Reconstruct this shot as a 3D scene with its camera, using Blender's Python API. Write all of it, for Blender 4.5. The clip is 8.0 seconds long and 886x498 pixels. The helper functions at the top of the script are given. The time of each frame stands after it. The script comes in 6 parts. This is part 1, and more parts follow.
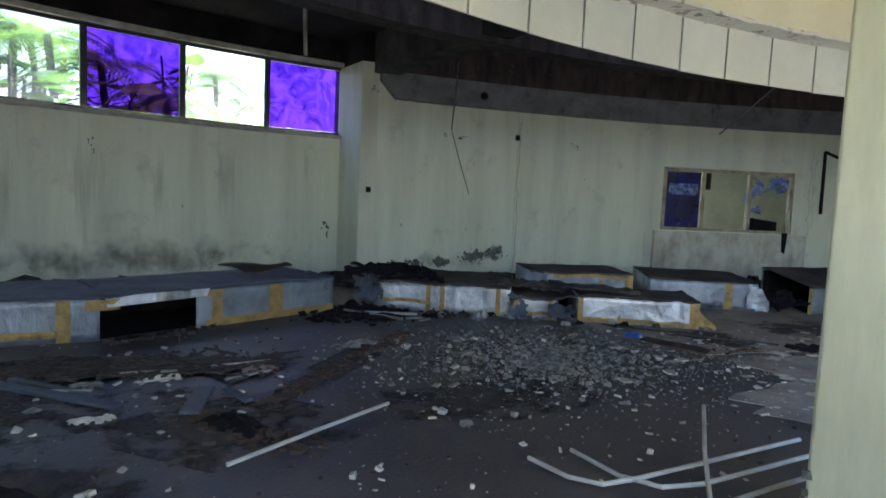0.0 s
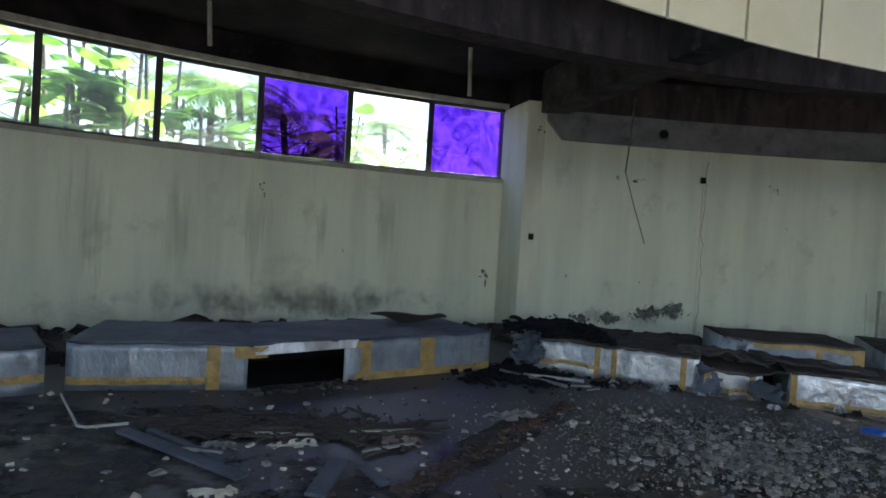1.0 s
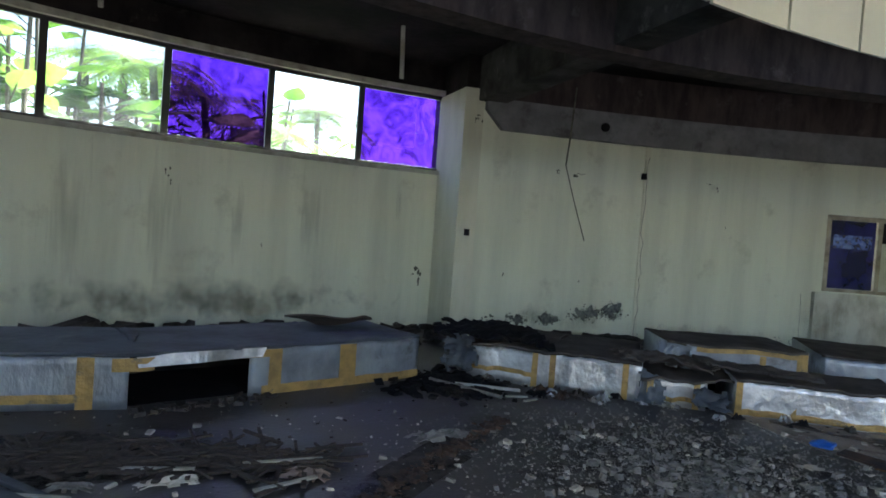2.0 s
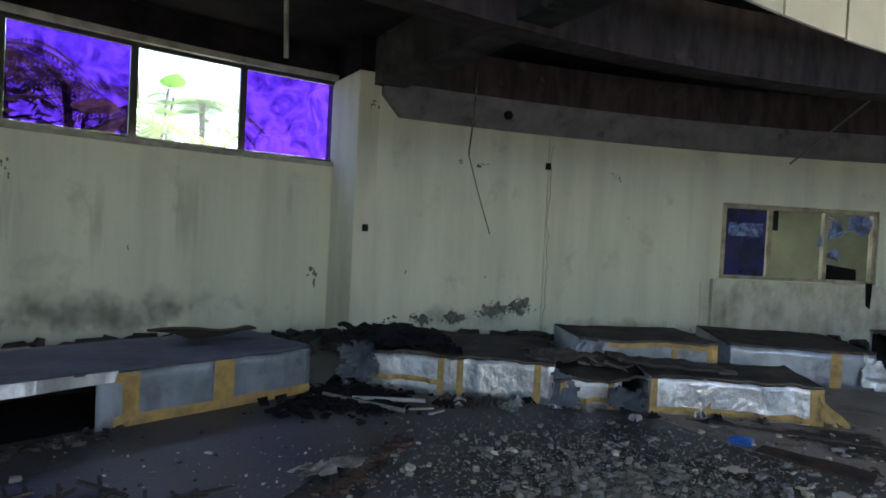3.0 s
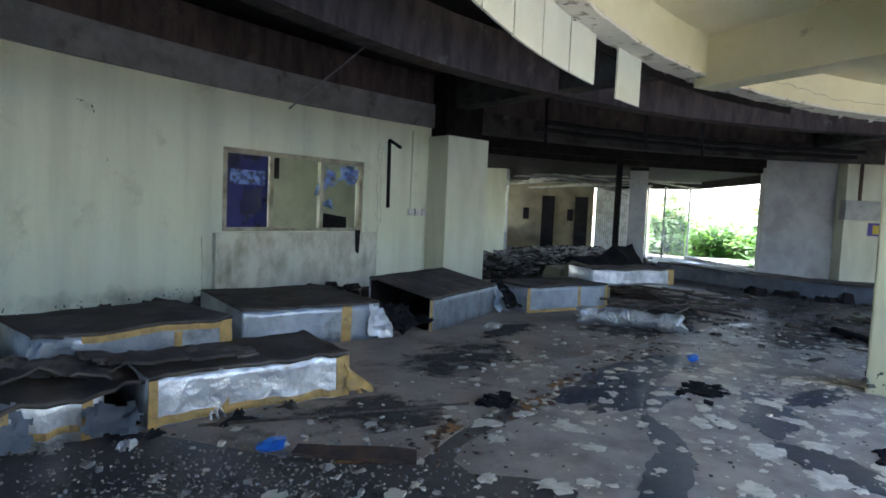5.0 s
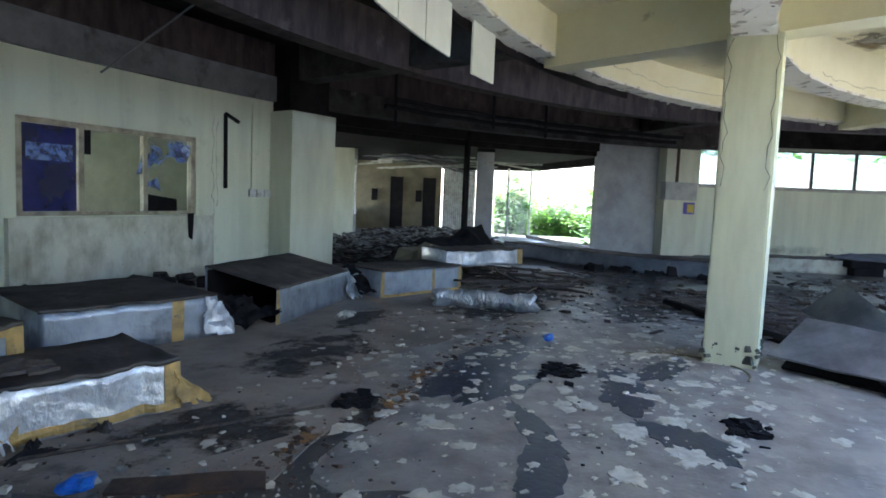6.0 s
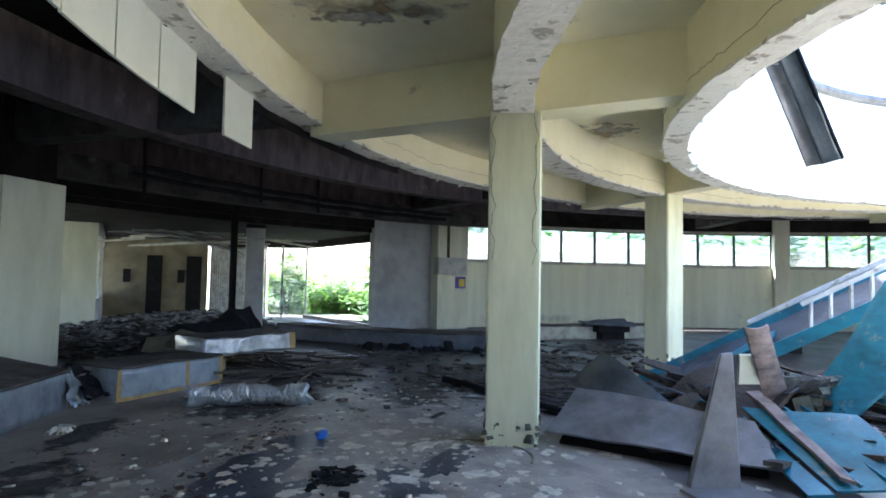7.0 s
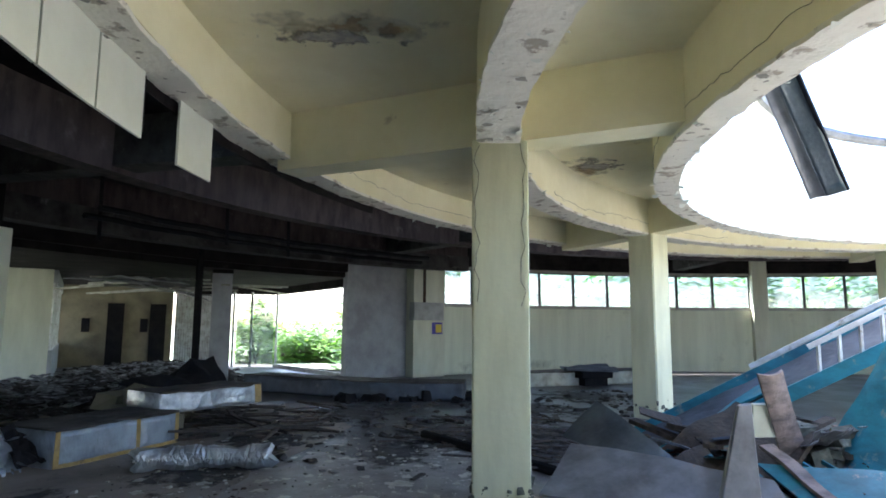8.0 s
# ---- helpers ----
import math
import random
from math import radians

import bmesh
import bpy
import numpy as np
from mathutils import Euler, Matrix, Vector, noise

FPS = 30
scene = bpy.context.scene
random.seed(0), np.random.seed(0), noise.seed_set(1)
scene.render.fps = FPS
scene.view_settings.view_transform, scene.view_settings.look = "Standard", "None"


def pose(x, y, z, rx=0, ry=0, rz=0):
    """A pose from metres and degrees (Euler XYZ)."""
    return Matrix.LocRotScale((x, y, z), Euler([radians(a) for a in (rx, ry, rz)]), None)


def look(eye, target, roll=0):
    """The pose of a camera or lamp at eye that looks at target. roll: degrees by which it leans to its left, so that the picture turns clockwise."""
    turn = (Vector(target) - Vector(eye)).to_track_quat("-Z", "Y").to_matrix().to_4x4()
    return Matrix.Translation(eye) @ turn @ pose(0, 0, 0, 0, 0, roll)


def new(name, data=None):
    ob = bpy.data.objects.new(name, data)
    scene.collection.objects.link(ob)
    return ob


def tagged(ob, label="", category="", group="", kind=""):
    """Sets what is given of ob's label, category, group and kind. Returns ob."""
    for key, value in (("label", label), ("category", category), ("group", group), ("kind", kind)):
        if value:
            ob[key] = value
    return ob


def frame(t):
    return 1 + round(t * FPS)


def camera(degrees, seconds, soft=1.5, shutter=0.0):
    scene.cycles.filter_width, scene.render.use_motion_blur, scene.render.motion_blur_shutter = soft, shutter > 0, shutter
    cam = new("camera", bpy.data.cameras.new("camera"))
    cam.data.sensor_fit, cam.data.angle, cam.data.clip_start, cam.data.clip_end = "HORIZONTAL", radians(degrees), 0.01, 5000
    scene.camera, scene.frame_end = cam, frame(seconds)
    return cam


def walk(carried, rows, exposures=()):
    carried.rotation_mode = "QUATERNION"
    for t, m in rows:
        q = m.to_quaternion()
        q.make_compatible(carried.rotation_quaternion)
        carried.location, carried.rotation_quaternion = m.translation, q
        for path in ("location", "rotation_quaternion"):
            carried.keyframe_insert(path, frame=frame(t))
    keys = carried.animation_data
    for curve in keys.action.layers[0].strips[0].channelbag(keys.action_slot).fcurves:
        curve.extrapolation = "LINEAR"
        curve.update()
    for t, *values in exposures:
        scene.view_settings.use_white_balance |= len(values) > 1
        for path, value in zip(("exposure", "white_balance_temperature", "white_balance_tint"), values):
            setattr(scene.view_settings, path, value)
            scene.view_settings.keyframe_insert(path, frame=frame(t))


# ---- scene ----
cam = camera(71.0, 8.0, soft=1.7)
PATH = [
    (0, (-1.347, -0.062, 1.557), (-0.844, 1.866, 1.385), 2.6),
    (0.5, (-1.288, 0.409, 1.559), (-1.097, 2.399, 1.533), 3.6),
    (1, (-1.265, 0.763, 1.564), (-1.274, 2.762, 1.514), 3.5),
    (1.5, (-1.185, 1.122, 1.571), (-1.002, 3.112, 1.487), 4.6),
    (1.7, (-1.147, 1.269, 1.569), (-0.959, 3.259, 1.521), 4.4),
    (2.8, (-0.974, 1.935, 1.551), (-0.808, 3.927, 1.480), 3.4),
    (3, (-0.910, 2.099, 1.549), (-0.432, 4.041, 1.505), 2.9),
    (3.5, (-0.689, 2.501, 1.546), (0.199, 4.293, 1.529), 3.3),
    (4, (-0.449, 2.778, 1.560), (0.631, 4.461, 1.552), 0.8),
    (4.5, (-0.272, 3.031, 1.581), (1.048, 4.529, 1.454), 1.6),
    (5, (-0.056, 3.429, 1.557), (1.643, 4.476, 1.426), 2.5),
    (5.2, (0.025, 3.521, 1.541), (1.807, 4.419, 1.398), 2.6),
    (6.3, (0.515, 3.701, 1.545), (2.469, 4.113, 1.434), 1.8),
    (6.5, (0.668, 3.691, 1.544), (2.656, 3.909, 1.499), 1.2),
    (7, (1.021, 3.687, 1.550), (3.017, 3.608, 1.650), 1.1),
    (7.5, (1.329, 3.690, 1.550), (3.311, 3.563, 1.788), -0.8),
    (8, (1.576, 3.711, 1.544), (3.555, 3.552, 1.791), 0.4),
]
EXPOSE = 2.75
walk(cam, [(t, look(eye, target, roll)) for t, eye, target, roll in PATH], [(t, EXPOSE + d, k, 13) for t, d, k in ((0.0, 0.35, 5950), (1.0, 0.25, 6100), (1.5, 0.32, 6150), (3.0, 0.35, 6250), (3.5, 0.55, 6200), (5.0, 0.78, 5850), (6.5, 0.6, 5700), (8.0, 0.32, 5850))])

# ---- world and light ----
world = bpy.data.worlds.new("sky")
scene.world = world
world.use_nodes = True
wn = world.node_tree
sky = wn.nodes.new("ShaderNodeTexSky")
sky.sky_type = "NISHITA"
sky.sun_disc = False
sky.sun_elevation, sky.sun_rotation = radians(51), radians(40)
sky.air_density, sky.dust_density = 1.0, 2.5
wn.nodes["Background"].inputs["Strength"].default_value = 0.15
wn.links.new(sky.outputs["Color"], wn.nodes["Background"].inputs["Color"])
sun = new("sun", bpy.data.lights.new("sun", "SUN"))
sun.data.energy, sun.data.angle, sun.data.color = 5.0, radians(2), (1.0, 0.95, 0.88)
sun.matrix_world = look((25.6, 18.8, 40), (5.0, -5.7, 0))

# ---- the round hall: centre and radii ----
CX, CY = 5.1, -5.7
R_IN, R_COL, R_OUT, R_MAIN, R_WALL = 6.96, 8.67, 11.05, 17.4, 18.3
Z_SILL, Z_HEAD, Z_CEIL = 2.58, 3.8, 4.3
Z_SILL_FAR, Z_HEAD_FAR = 2.24, 3.42


def at(r, a, z=0.0):
    """A point of the hall by radius, angle in degrees and height; the main wall bows less than the ring."""
    r -= 0.32 * max(0.0, 1 - ((a - 87) / 20.5) ** 2) * min(1.0, max(0.0, (r - 14.4) / 2))
    return Vector((CX + r * math.cos(radians(a)), CY + r * math.sin(radians(a)), z))


UP = Vector((0, 0, 1))

# ---- materials ----
def mat(name, base, second=None, scale=3.0, rough=0.7, metal=0.0, bump=0.3, bump_scale=25.0, stretch=(1, 1, 1), mixlo=0.4, mixhi=0.65, third=None, third_scale=0.7, third_lo=0.55, third_hi=0.62, detail=8.0, rough2=None, bump_dist=0.02, bump_detail=6.0, spec=0.5, bump_stretch=None):
    """A procedural surface: base and second colour by a noise, a third one in patches, relief by a fine noise."""
    m = bpy.data.materials.new(name)
    m.use_nodes = True
    n, l = m.node_tree.nodes, m.node_tree.links
    b = n["Principled BSDF"]
    b.inputs["Metallic"].default_value = metal
    b.inputs["Roughness"].default_value = rough
    b.inputs["Specular IOR Level"].default_value = spec
    geo = n.new("ShaderNodeNewGeometry")
    mp = n.new("ShaderNodeMapping")
    mp.inputs["Scale"].default_value = stretch
    l.new(geo.outputs["Position"], mp.inputs["Vector"])
    n1 = n.new("ShaderNodeTexNoise")
    n1.inputs["Scale"].default_value, n1.inputs["Detail"].default_value, n1.inputs["Roughness"].default_value = scale, detail, 0.62
    l.new(mp.outputs["Vector"], n1.inputs["Vector"])
    r1 = n.new("ShaderNodeMapRange")
    r1.inputs["From Min"].default_value, r1.inputs["From Max"].default_value = mixlo, mixhi
    l.new(n1.outputs["Fac"], r1.inputs["Value"])
    mx = n.new("ShaderNodeMix")
    mx.data_type = "RGBA"
    mx.inputs["A"].default_value = (*base, 1)
    mx.inputs["B"].default_value = (*(second or [c * 0.8 for c in base]), 1)
    l.new(r1.outputs["Result"], mx.inputs["Factor"])
    out = mx.outputs["Result"]
    if third:
        n3 = n.new("ShaderNodeTexNoise")
        n3.inputs["Scale"].default_value, n3.inputs["Detail"].default_value, n3.inputs["Roughness"].default_value = third_scale, 9.0, 0.68
        l.new(geo.outputs["Position"], n3.inputs["Vector"])
        r3 = n.new("ShaderNodeMapRange")
        r3.inputs["From Min"].default_value, r3.inputs["From Max"].default_value = third_lo, third_hi
        l.new(n3.outputs["Fac"], r3.inputs["Value"])
        m3 = n.new("ShaderNodeMix")
        m3.data_type = "RGBA"
        m3.inputs["B"].default_value = (*third, 1)
        l.new(r3.outputs["Result"], m3.inputs["Factor"])
        l.new(out, m3.inputs["A"])
        out = m3.outputs["Result"]
    l.new(out, b.inputs["Base Color"])
    if rough2 is not None:
        rr = n.new("ShaderNodeMapRange")
        rr.inputs["To Min"].default_value, rr.inputs["To Max"].default_value = rough, rough2
        l.new(r1.outputs["Result"], rr.inputs["Value"])
        l.new(rr.outputs["Result"], b.inputs["Roughness"])
    if bump:
        nb = n.new("ShaderNodeTexNoise")
        nb.inputs["Scale"].default_value, nb.inputs["Detail"].default_value = bump_scale, bump_detail
        if bump_stretch:
            bs = n.new("ShaderNodeMapping")
            bs.inputs["Scale"].default_value = bump_stretch
            l.new(geo.outputs["Position"], bs.inputs["Vector"])
            l.new(bs.outputs["Vector"], nb.inputs["Vector"])
        else:
            l.new(geo.outputs["Position"], nb.inputs["Vector"])
        bp = n.new("ShaderNodeBump")
        bp.inputs["Strength"].default_value, bp.inputs["Distance"].default_value = bump, bump_dist
        l.new(nb.outputs["Fac"], bp.inputs["Height"])
        l.new(bp.outputs["Normal"], b.inputs["Normal"])
    return m


def stain(name, base, second, scale, flat, lo=0.3, hi=0.4, fall=0.85, rough=0.9, bump=0.4, stretch=(1, 1, 1)):
    """A thin patch of dirt, damp or dust with a ragged edge; flat is the axis that the patch lies across."""
    m = mat(name, base, second, scale * 2.5, rough, bump=bump, bump_scale=30)
    n, l = m.node_tree.nodes, m.node_tree.links
    tc, off, keep, ln = n.new("ShaderNodeTexCoord"), n.new("ShaderNodeVectorMath"), n.new("ShaderNodeVectorMath"), n.new("ShaderNodeVectorMath")
    off.operation, keep.operation, ln.operation = "SUBTRACT", "MULTIPLY", "LENGTH"
    off.inputs[1].default_value = (0.5, 0.5, 0.5)
    keep.inputs[1].default_value = [0 if k == flat else 1 for k in range(3)]
    l.new(tc.outputs["Generated"], off.inputs[0])
    l.new(off.outputs["Vector"], keep.inputs[0])
    l.new(keep.outputs["Vector"], ln.inputs[0])
    geo, mp, nz = n.new("ShaderNodeNewGeometry"), n.new("ShaderNodeMapping"), n.new("ShaderNodeTexNoise")
    mp.inputs["Scale"].default_value = stretch
    l.new(geo.outputs["Position"], mp.inputs["Vector"])
    l.new(mp.outputs["Vector"], nz.inputs["Vector"])
    nz.inputs["Scale"].default_value, nz.inputs["Detail"].default_value, nz.inputs["Roughness"].default_value = scale, 9.0, 0.65
    ml, sb, rg = n.new("ShaderNodeMath"), n.new("ShaderNodeMath"), n.new("ShaderNodeMapRange")
    ml.operation, sb.operation = "MULTIPLY", "SUBTRACT"
    ml.inputs[1].default_value = fall
    l.new(ln.outputs["Value"], ml.inputs[0])
    l.new(nz.outputs["Fac"], sb.inputs[0])
    l.new(ml.outputs["Value"], sb.inputs[1])
    rg.inputs["From Min"].default_value, rg.inputs["From Max"].default_value = lo, hi
    l.new(sb.outputs["Value"], rg.inputs["Value"])
    l.new(rg.outputs["Result"], n["Principled BSDF"].inputs["Alpha"])
    return m


def glass(name, color, clear=0.9, rough=0.05, dusty=0.0):
    """A thin pane: partly clear, partly glossy."""
    m = bpy.data.materials.new(name)
    m.use_nodes = True
    n, l = m.node_tree.nodes, m.node_tree.links
    n.remove(n["Principled BSDF"])
    tr, gl, mx = n.new("ShaderNodeBsdfTransparent"), n.new("ShaderNodeBsdfGlossy"), n.new("ShaderNodeMixShader")
    geo, nz, rg, cm = n.new("ShaderNodeNewGeometry"), n.new("ShaderNodeTexNoise"), n.new("ShaderNodeMapRange"), n.new("ShaderNodeMix")
    nz.inputs["Scale"].default_value, nz.inputs["Detail"].default_value = 1.8, 7.0
    l.new(geo.outputs["Position"], nz.inputs["Vector"])
    rg.inputs["From Min"].default_value, rg.inputs["From Max"].default_value = 0.35, 0.7
    l.new(nz.outputs["Fac"], rg.inputs["Value"])
    cm.data_type = "RGBA"
    cm.inputs["A"].default_value = (*color, 1)
    cm.inputs["B"].default_value = (*[c * 0.45 for c in color], 1)
    l.new(rg.outputs["Result"], cm.inputs["Factor"])
    l.new(cm.outputs["Result"], tr.inputs["Color"])
    gl.inputs["Roughness"].default_value = rough
    mx.inputs["Fac"].default_value = 1 - clear
    # dusty: share of a whitish veil mixed into the pane
    if dusty:
        du, dm = n.new("ShaderNodeBsdfTranslucent"), n.new("ShaderNodeMixShader")
        du.inputs["Color"].default_value = (0.75, 0.8, 0.8, 1)
        dm.inputs["Fac"].default_value = dusty
        l.new(tr.outputs[0], dm.inputs[1])
        l.new(du.outputs[0], dm.inputs[2])
        tr = dm
    l.new(tr.outputs[0], mx.inputs[1])
    l.new(gl.outputs[0], mx.inputs[2])
    l.new(mx.outputs[0], n["Material Output"].inputs["Surface"])
    return m


M_WALL = mat("wall_paint", (0.68, 0.7, 0.55), (0.5, 0.52, 0.41), 1.3, 0.75, stretch=(1.3, 1.3, 0.12), bump=0.15, bump_scale=14, mixlo=0.42, mixhi=0.75, third=(0.36, 0.36, 0.27), third_scale=1.6, third_lo=0.58, third_hi=0.85)
M_WALL_IN = mat("inner_room_paint", (0.6, 0.62, 0.52), (0.46, 0.48, 0.4), 1.5, 0.8, bump=0.1)
M_PIER = mat("pier_paint", (0.66, 0.66, 0.52), (0.55, 0.55, 0.42), 1.6, 0.7, stretch=(1.5, 1.5, 0.35), bump=0.1, bump_scale=18)
M_COLUMN = mat("column_paint", (0.67, 0.665, 0.47), (0.57, 0.565, 0.39), 2.5, 0.7, stretch=(2, 2, 0.4), bump=0.15, bump_scale=20, third=(0.3, 0.28, 0.2), third_scale=2.2, third_lo=0.7, third_hi=0.74)
M_CREAM = mat("ceiling_cream", (0.83, 0.79, 0.56), (0.75, 0.7, 0.46), 1.2, 0.75, bump=0.2, bump_scale=10, third=(0.34, 0.27, 0.16), third_scale=0.9, third_lo=0.64, third_hi=0.72)
M_SOFFIT = mat("peeling_soffit", (0.78, 0.76, 0.66), (0.42, 0.38, 0.3), 5.0, 0.85, bump=0.9, bump_scale=14, mixlo=0.57, mixhi=0.62)
M_FASCIA = mat("fascia_board", (0.75, 0.775, 0.69), (0.67, 0.685, 0.59), 1.2, 0.6, bump=0.05)
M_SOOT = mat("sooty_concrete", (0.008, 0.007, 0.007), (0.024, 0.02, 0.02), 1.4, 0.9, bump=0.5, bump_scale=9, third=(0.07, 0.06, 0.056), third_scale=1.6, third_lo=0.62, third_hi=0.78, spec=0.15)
M_BEAM = mat("grey_concrete", (0.135, 0.137, 0.144), (0.2, 0.202, 0.21), 3.0, 0.9, bump=0.5, bump_scale=16, third=(0.05, 0.048, 0.05), third_scale=2.0, third_lo=0.54, third_hi=0.72)
M_BROWN = mat("brown_concrete", (0.076, 0.058, 0.056), (0.033, 0.026, 0.026), 2.0, 0.9, bump=0.5, bump_scale=11, stretch=(2.5, 2.5, 0.7), spec=0.25, third=(0.15, 0.135, 0.13), third_scale=2.3, third_lo=0.6, third_hi=0.8)
M_FLOOR = mat("floor_vinyl", (0.05, 0.047, 0.051), (0.1, 0.088, 0.079), 0.9, 0.4, bump=0.25, bump_scale=30, spec=0.45, third=(0.19, 0.168, 0.145), third_scale=2.4, third_lo=0.61, third_hi=0.74, rough2=0.6)
M_CONCRETE = mat("dusty_concrete", (0.32, 0.268, 0.222), (0.19, 0.16, 0.132), 1.1, 0.85, bump=0.35, bump_scale=22, third=(0.085, 0.07, 0.058), third_scale=1.9, third_lo=0.56, third_hi=0.7)
# paleness chosen to bounce sunlight up to the ring ceiling
M_BOUNCE_FLOOR = mat("pale_bounce_floor", (0.6, 0.56, 0.48), (0.44, 0.41, 0.34), 0.9, 0.9, bump=0.3)
M_STAINED = mat("stained_plaster", (0.6, 0.6, 0.5), (0.33, 0.3, 0.22), 2.6, 0.85, stretch=(1.1, 1.1, 0.6), mixlo=0.42, mixhi=0.68, bump=0.3, bump_scale=16, third=(0.2, 0.17, 0.1), third_scale=3.0, third_lo=0.62, third_hi=0.72)
M_GROUND = mat("outdoor_ground", (0.3, 0.29, 0.25), (0.12, 0.16, 0.06), 0.5, 0.95, bump=0.3)
M_FOIL = mat("foil", (0.62, 0.63, 0.64), (0.4, 0.405, 0.43), 5.0, 0.4, metal=0.75, bump=0.7, bump_scale=8, rough2=0.55, bump_dist=0.05, bump_detail=4.2, bump_stretch=(1, 1, 0.8), third=(0.13, 0.115, 0.1), third_scale=3.5, third_lo=0.6, third_hi=0.78)
M_FOIL_DULL = mat("dull_foil", (0.32, 0.355, 0.4), (0.2, 0.22, 0.255), 3.0, 0.42, metal=0.55, bump=0.55, bump_scale=7, bump_dist=0.045, bump_detail=4.0, bump_stretch=(1.2, 1.2, 0.6), third=(0.08, 0.07, 0.062), third_scale=2.8, third_lo=0.58, third_hi=0.76)
M_TOP = mat("dusty_duct_top", (0.1, 0.086, 0.076), (0.042, 0.036, 0.032), 2.4, 0.85, bump=0.5, bump_scale=16, spec=0.2, third=(0.15, 0.138, 0.122), third_scale=3.5, third_lo=0.56, third_hi=0.75)
M_TOP_BLUE = mat("dusty_blue_duct_top", (0.085, 0.1, 0.122), (0.042, 0.048, 0.06), 2.2, 0.7, bump=0.6, bump_scale=12, third=(0.15, 0.155, 0.16), third_scale=3.4, third_lo=0.6, third_hi=0.75)
M_TAPE = mat("ochre_tape", (0.42, 0.27, 0.085), (0.25, 0.165, 0.06), 9.0, 0.6, bump=0.35, third=(0.13, 0.11, 0.08), third_scale=6.0, third_lo=0.6, third_hi=0.68)
# near-black: for black things, and painted in for shade in hollows and doorways
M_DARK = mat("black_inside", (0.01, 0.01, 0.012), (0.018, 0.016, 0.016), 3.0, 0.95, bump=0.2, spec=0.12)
M_FRAME = mat("black_frame", (0.02, 0.02, 0.022), (0.04, 0.038, 0.036), 6.0, 0.5, bump=0.1)
M_LEDGE = mat("window_ledge", (0.42, 0.42, 0.36), (0.25, 0.24, 0.2), 4.0, 0.85, bump=0.4)
M_WFRAME = mat("old_wood_frame", (0.42, 0.38, 0.27), (0.2, 0.17, 0.12), 5.0, 0.7, bump=0.3)
M_PLASTER = mat("plaster_bits", (0.27, 0.258, 0.235), (0.12, 0.113, 0.103), 9.0, 0.95, bump=0.5, bump_scale=40)
M_FLAKE = mat("paint_flakes", (0.6, 0.56, 0.48), (0.4, 0.37, 0.3), 9.0, 0.9, bump=0.3)
M_RUBBLE = mat("dark_rubble", (0.085, 0.074, 0.066), (0.024, 0.021, 0.02), 5.0, 0.95, bump=0.7, bump_scale=30, spec=0.15, third=(0.2, 0.19, 0.175), third_scale=3.6, third_lo=0.6, third_hi=0.7)
M_RUST = mat("rusty_dirt", (0.085, 0.05, 0.032), (0.04, 0.03, 0.026), 7.0, 0.95, bump=0.6)
M_WOOD = mat("rotten_wood", (0.07, 0.052, 0.04), (0.03, 0.024, 0.02), 6.0, 0.9, bump=0.5, stretch=(1, 5, 1))
M_PIPE = mat("pale_pipe", (0.5, 0.5, 0.46), (0.36, 0.35, 0.31), 6.0, 0.5, bump=0.1)
M_STEEL = mat("grey_sheet_metal", (0.2, 0.2, 0.208), (0.11, 0.108, 0.11), 3.6, 0.42, metal=0.25, bump=0.3, bump_scale=9, third=(0.3, 0.19, 0.1), third_scale=2.6, third_lo=0.66, third_hi=0.7)
M_GUTTER = mat("dark_green_metal", (0.11, 0.13, 0.14), (0.05, 0.06, 0.068), 2.5, 0.32, metal=0.5, bump=0.2)
M_BLUE = mat("blue_sheet_metal", (0.025, 0.2, 0.27), (0.014, 0.1, 0.145), 2.6, 0.4, bump=0.3, bump_scale=8, stretch=(1, 1, 2.5), third=(0.2, 0.23, 0.22), third_scale=4.4, third_lo=0.58, third_hi=0.64)
M_WHITE = mat("white_rail", (0.66, 0.67, 0.66), (0.42, 0.41, 0.38), 4.0, 0.5, bump=0.2, third=(0.25, 0.2, 0.15), third_scale=7.0, third_lo=0.56, third_hi=0.66)
M_BLUEBAG = mat("blue_plastic", (0.02, 0.12, 0.5), (0.015, 0.08, 0.3), 9.0, 0.35, bump=0.4)
M_GREYWALL = mat("grey_wall", (0.4, 0.41, 0.42), (0.28, 0.28, 0.29), 1.6, 0.8, bump=0.15, third=(0.12, 0.11, 0.1), third_scale=1.4, third_lo=0.66, third_hi=0.75)
M_MOULD = mat("mould", (0.07, 0.075, 0.06), (0.16, 0.16, 0.13), 8.0, 0.95, bump=0.5)
M_BOX = mat("fuse_box_grey", (0.42, 0.42, 0.4), (0.3, 0.3, 0.28), 4.0, 0.5, bump=0.1)
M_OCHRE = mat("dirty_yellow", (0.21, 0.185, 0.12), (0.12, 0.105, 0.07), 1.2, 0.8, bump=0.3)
M_PINK = mat("pinkish_board", (0.27, 0.205, 0.175), (0.12, 0.09, 0.078), 5.0, 0.8, bump=0.4, stretch=(1, 1, 3), third=(0.05, 0.04, 0.035), third_scale=4.0, third_lo=0.6, third_hi=0.7)
M_SIGNBLUE = mat("sign_violet", (0.08, 0.06, 0.35), (0.06, 0.05, 0.25), 4.0, 0.5, bump=0)
M_SIGNYEL = mat("sign_yellow", (0.6, 0.45, 0.05), (0.5, 0.35, 0.04), 4.0, 0.5, bump=0)
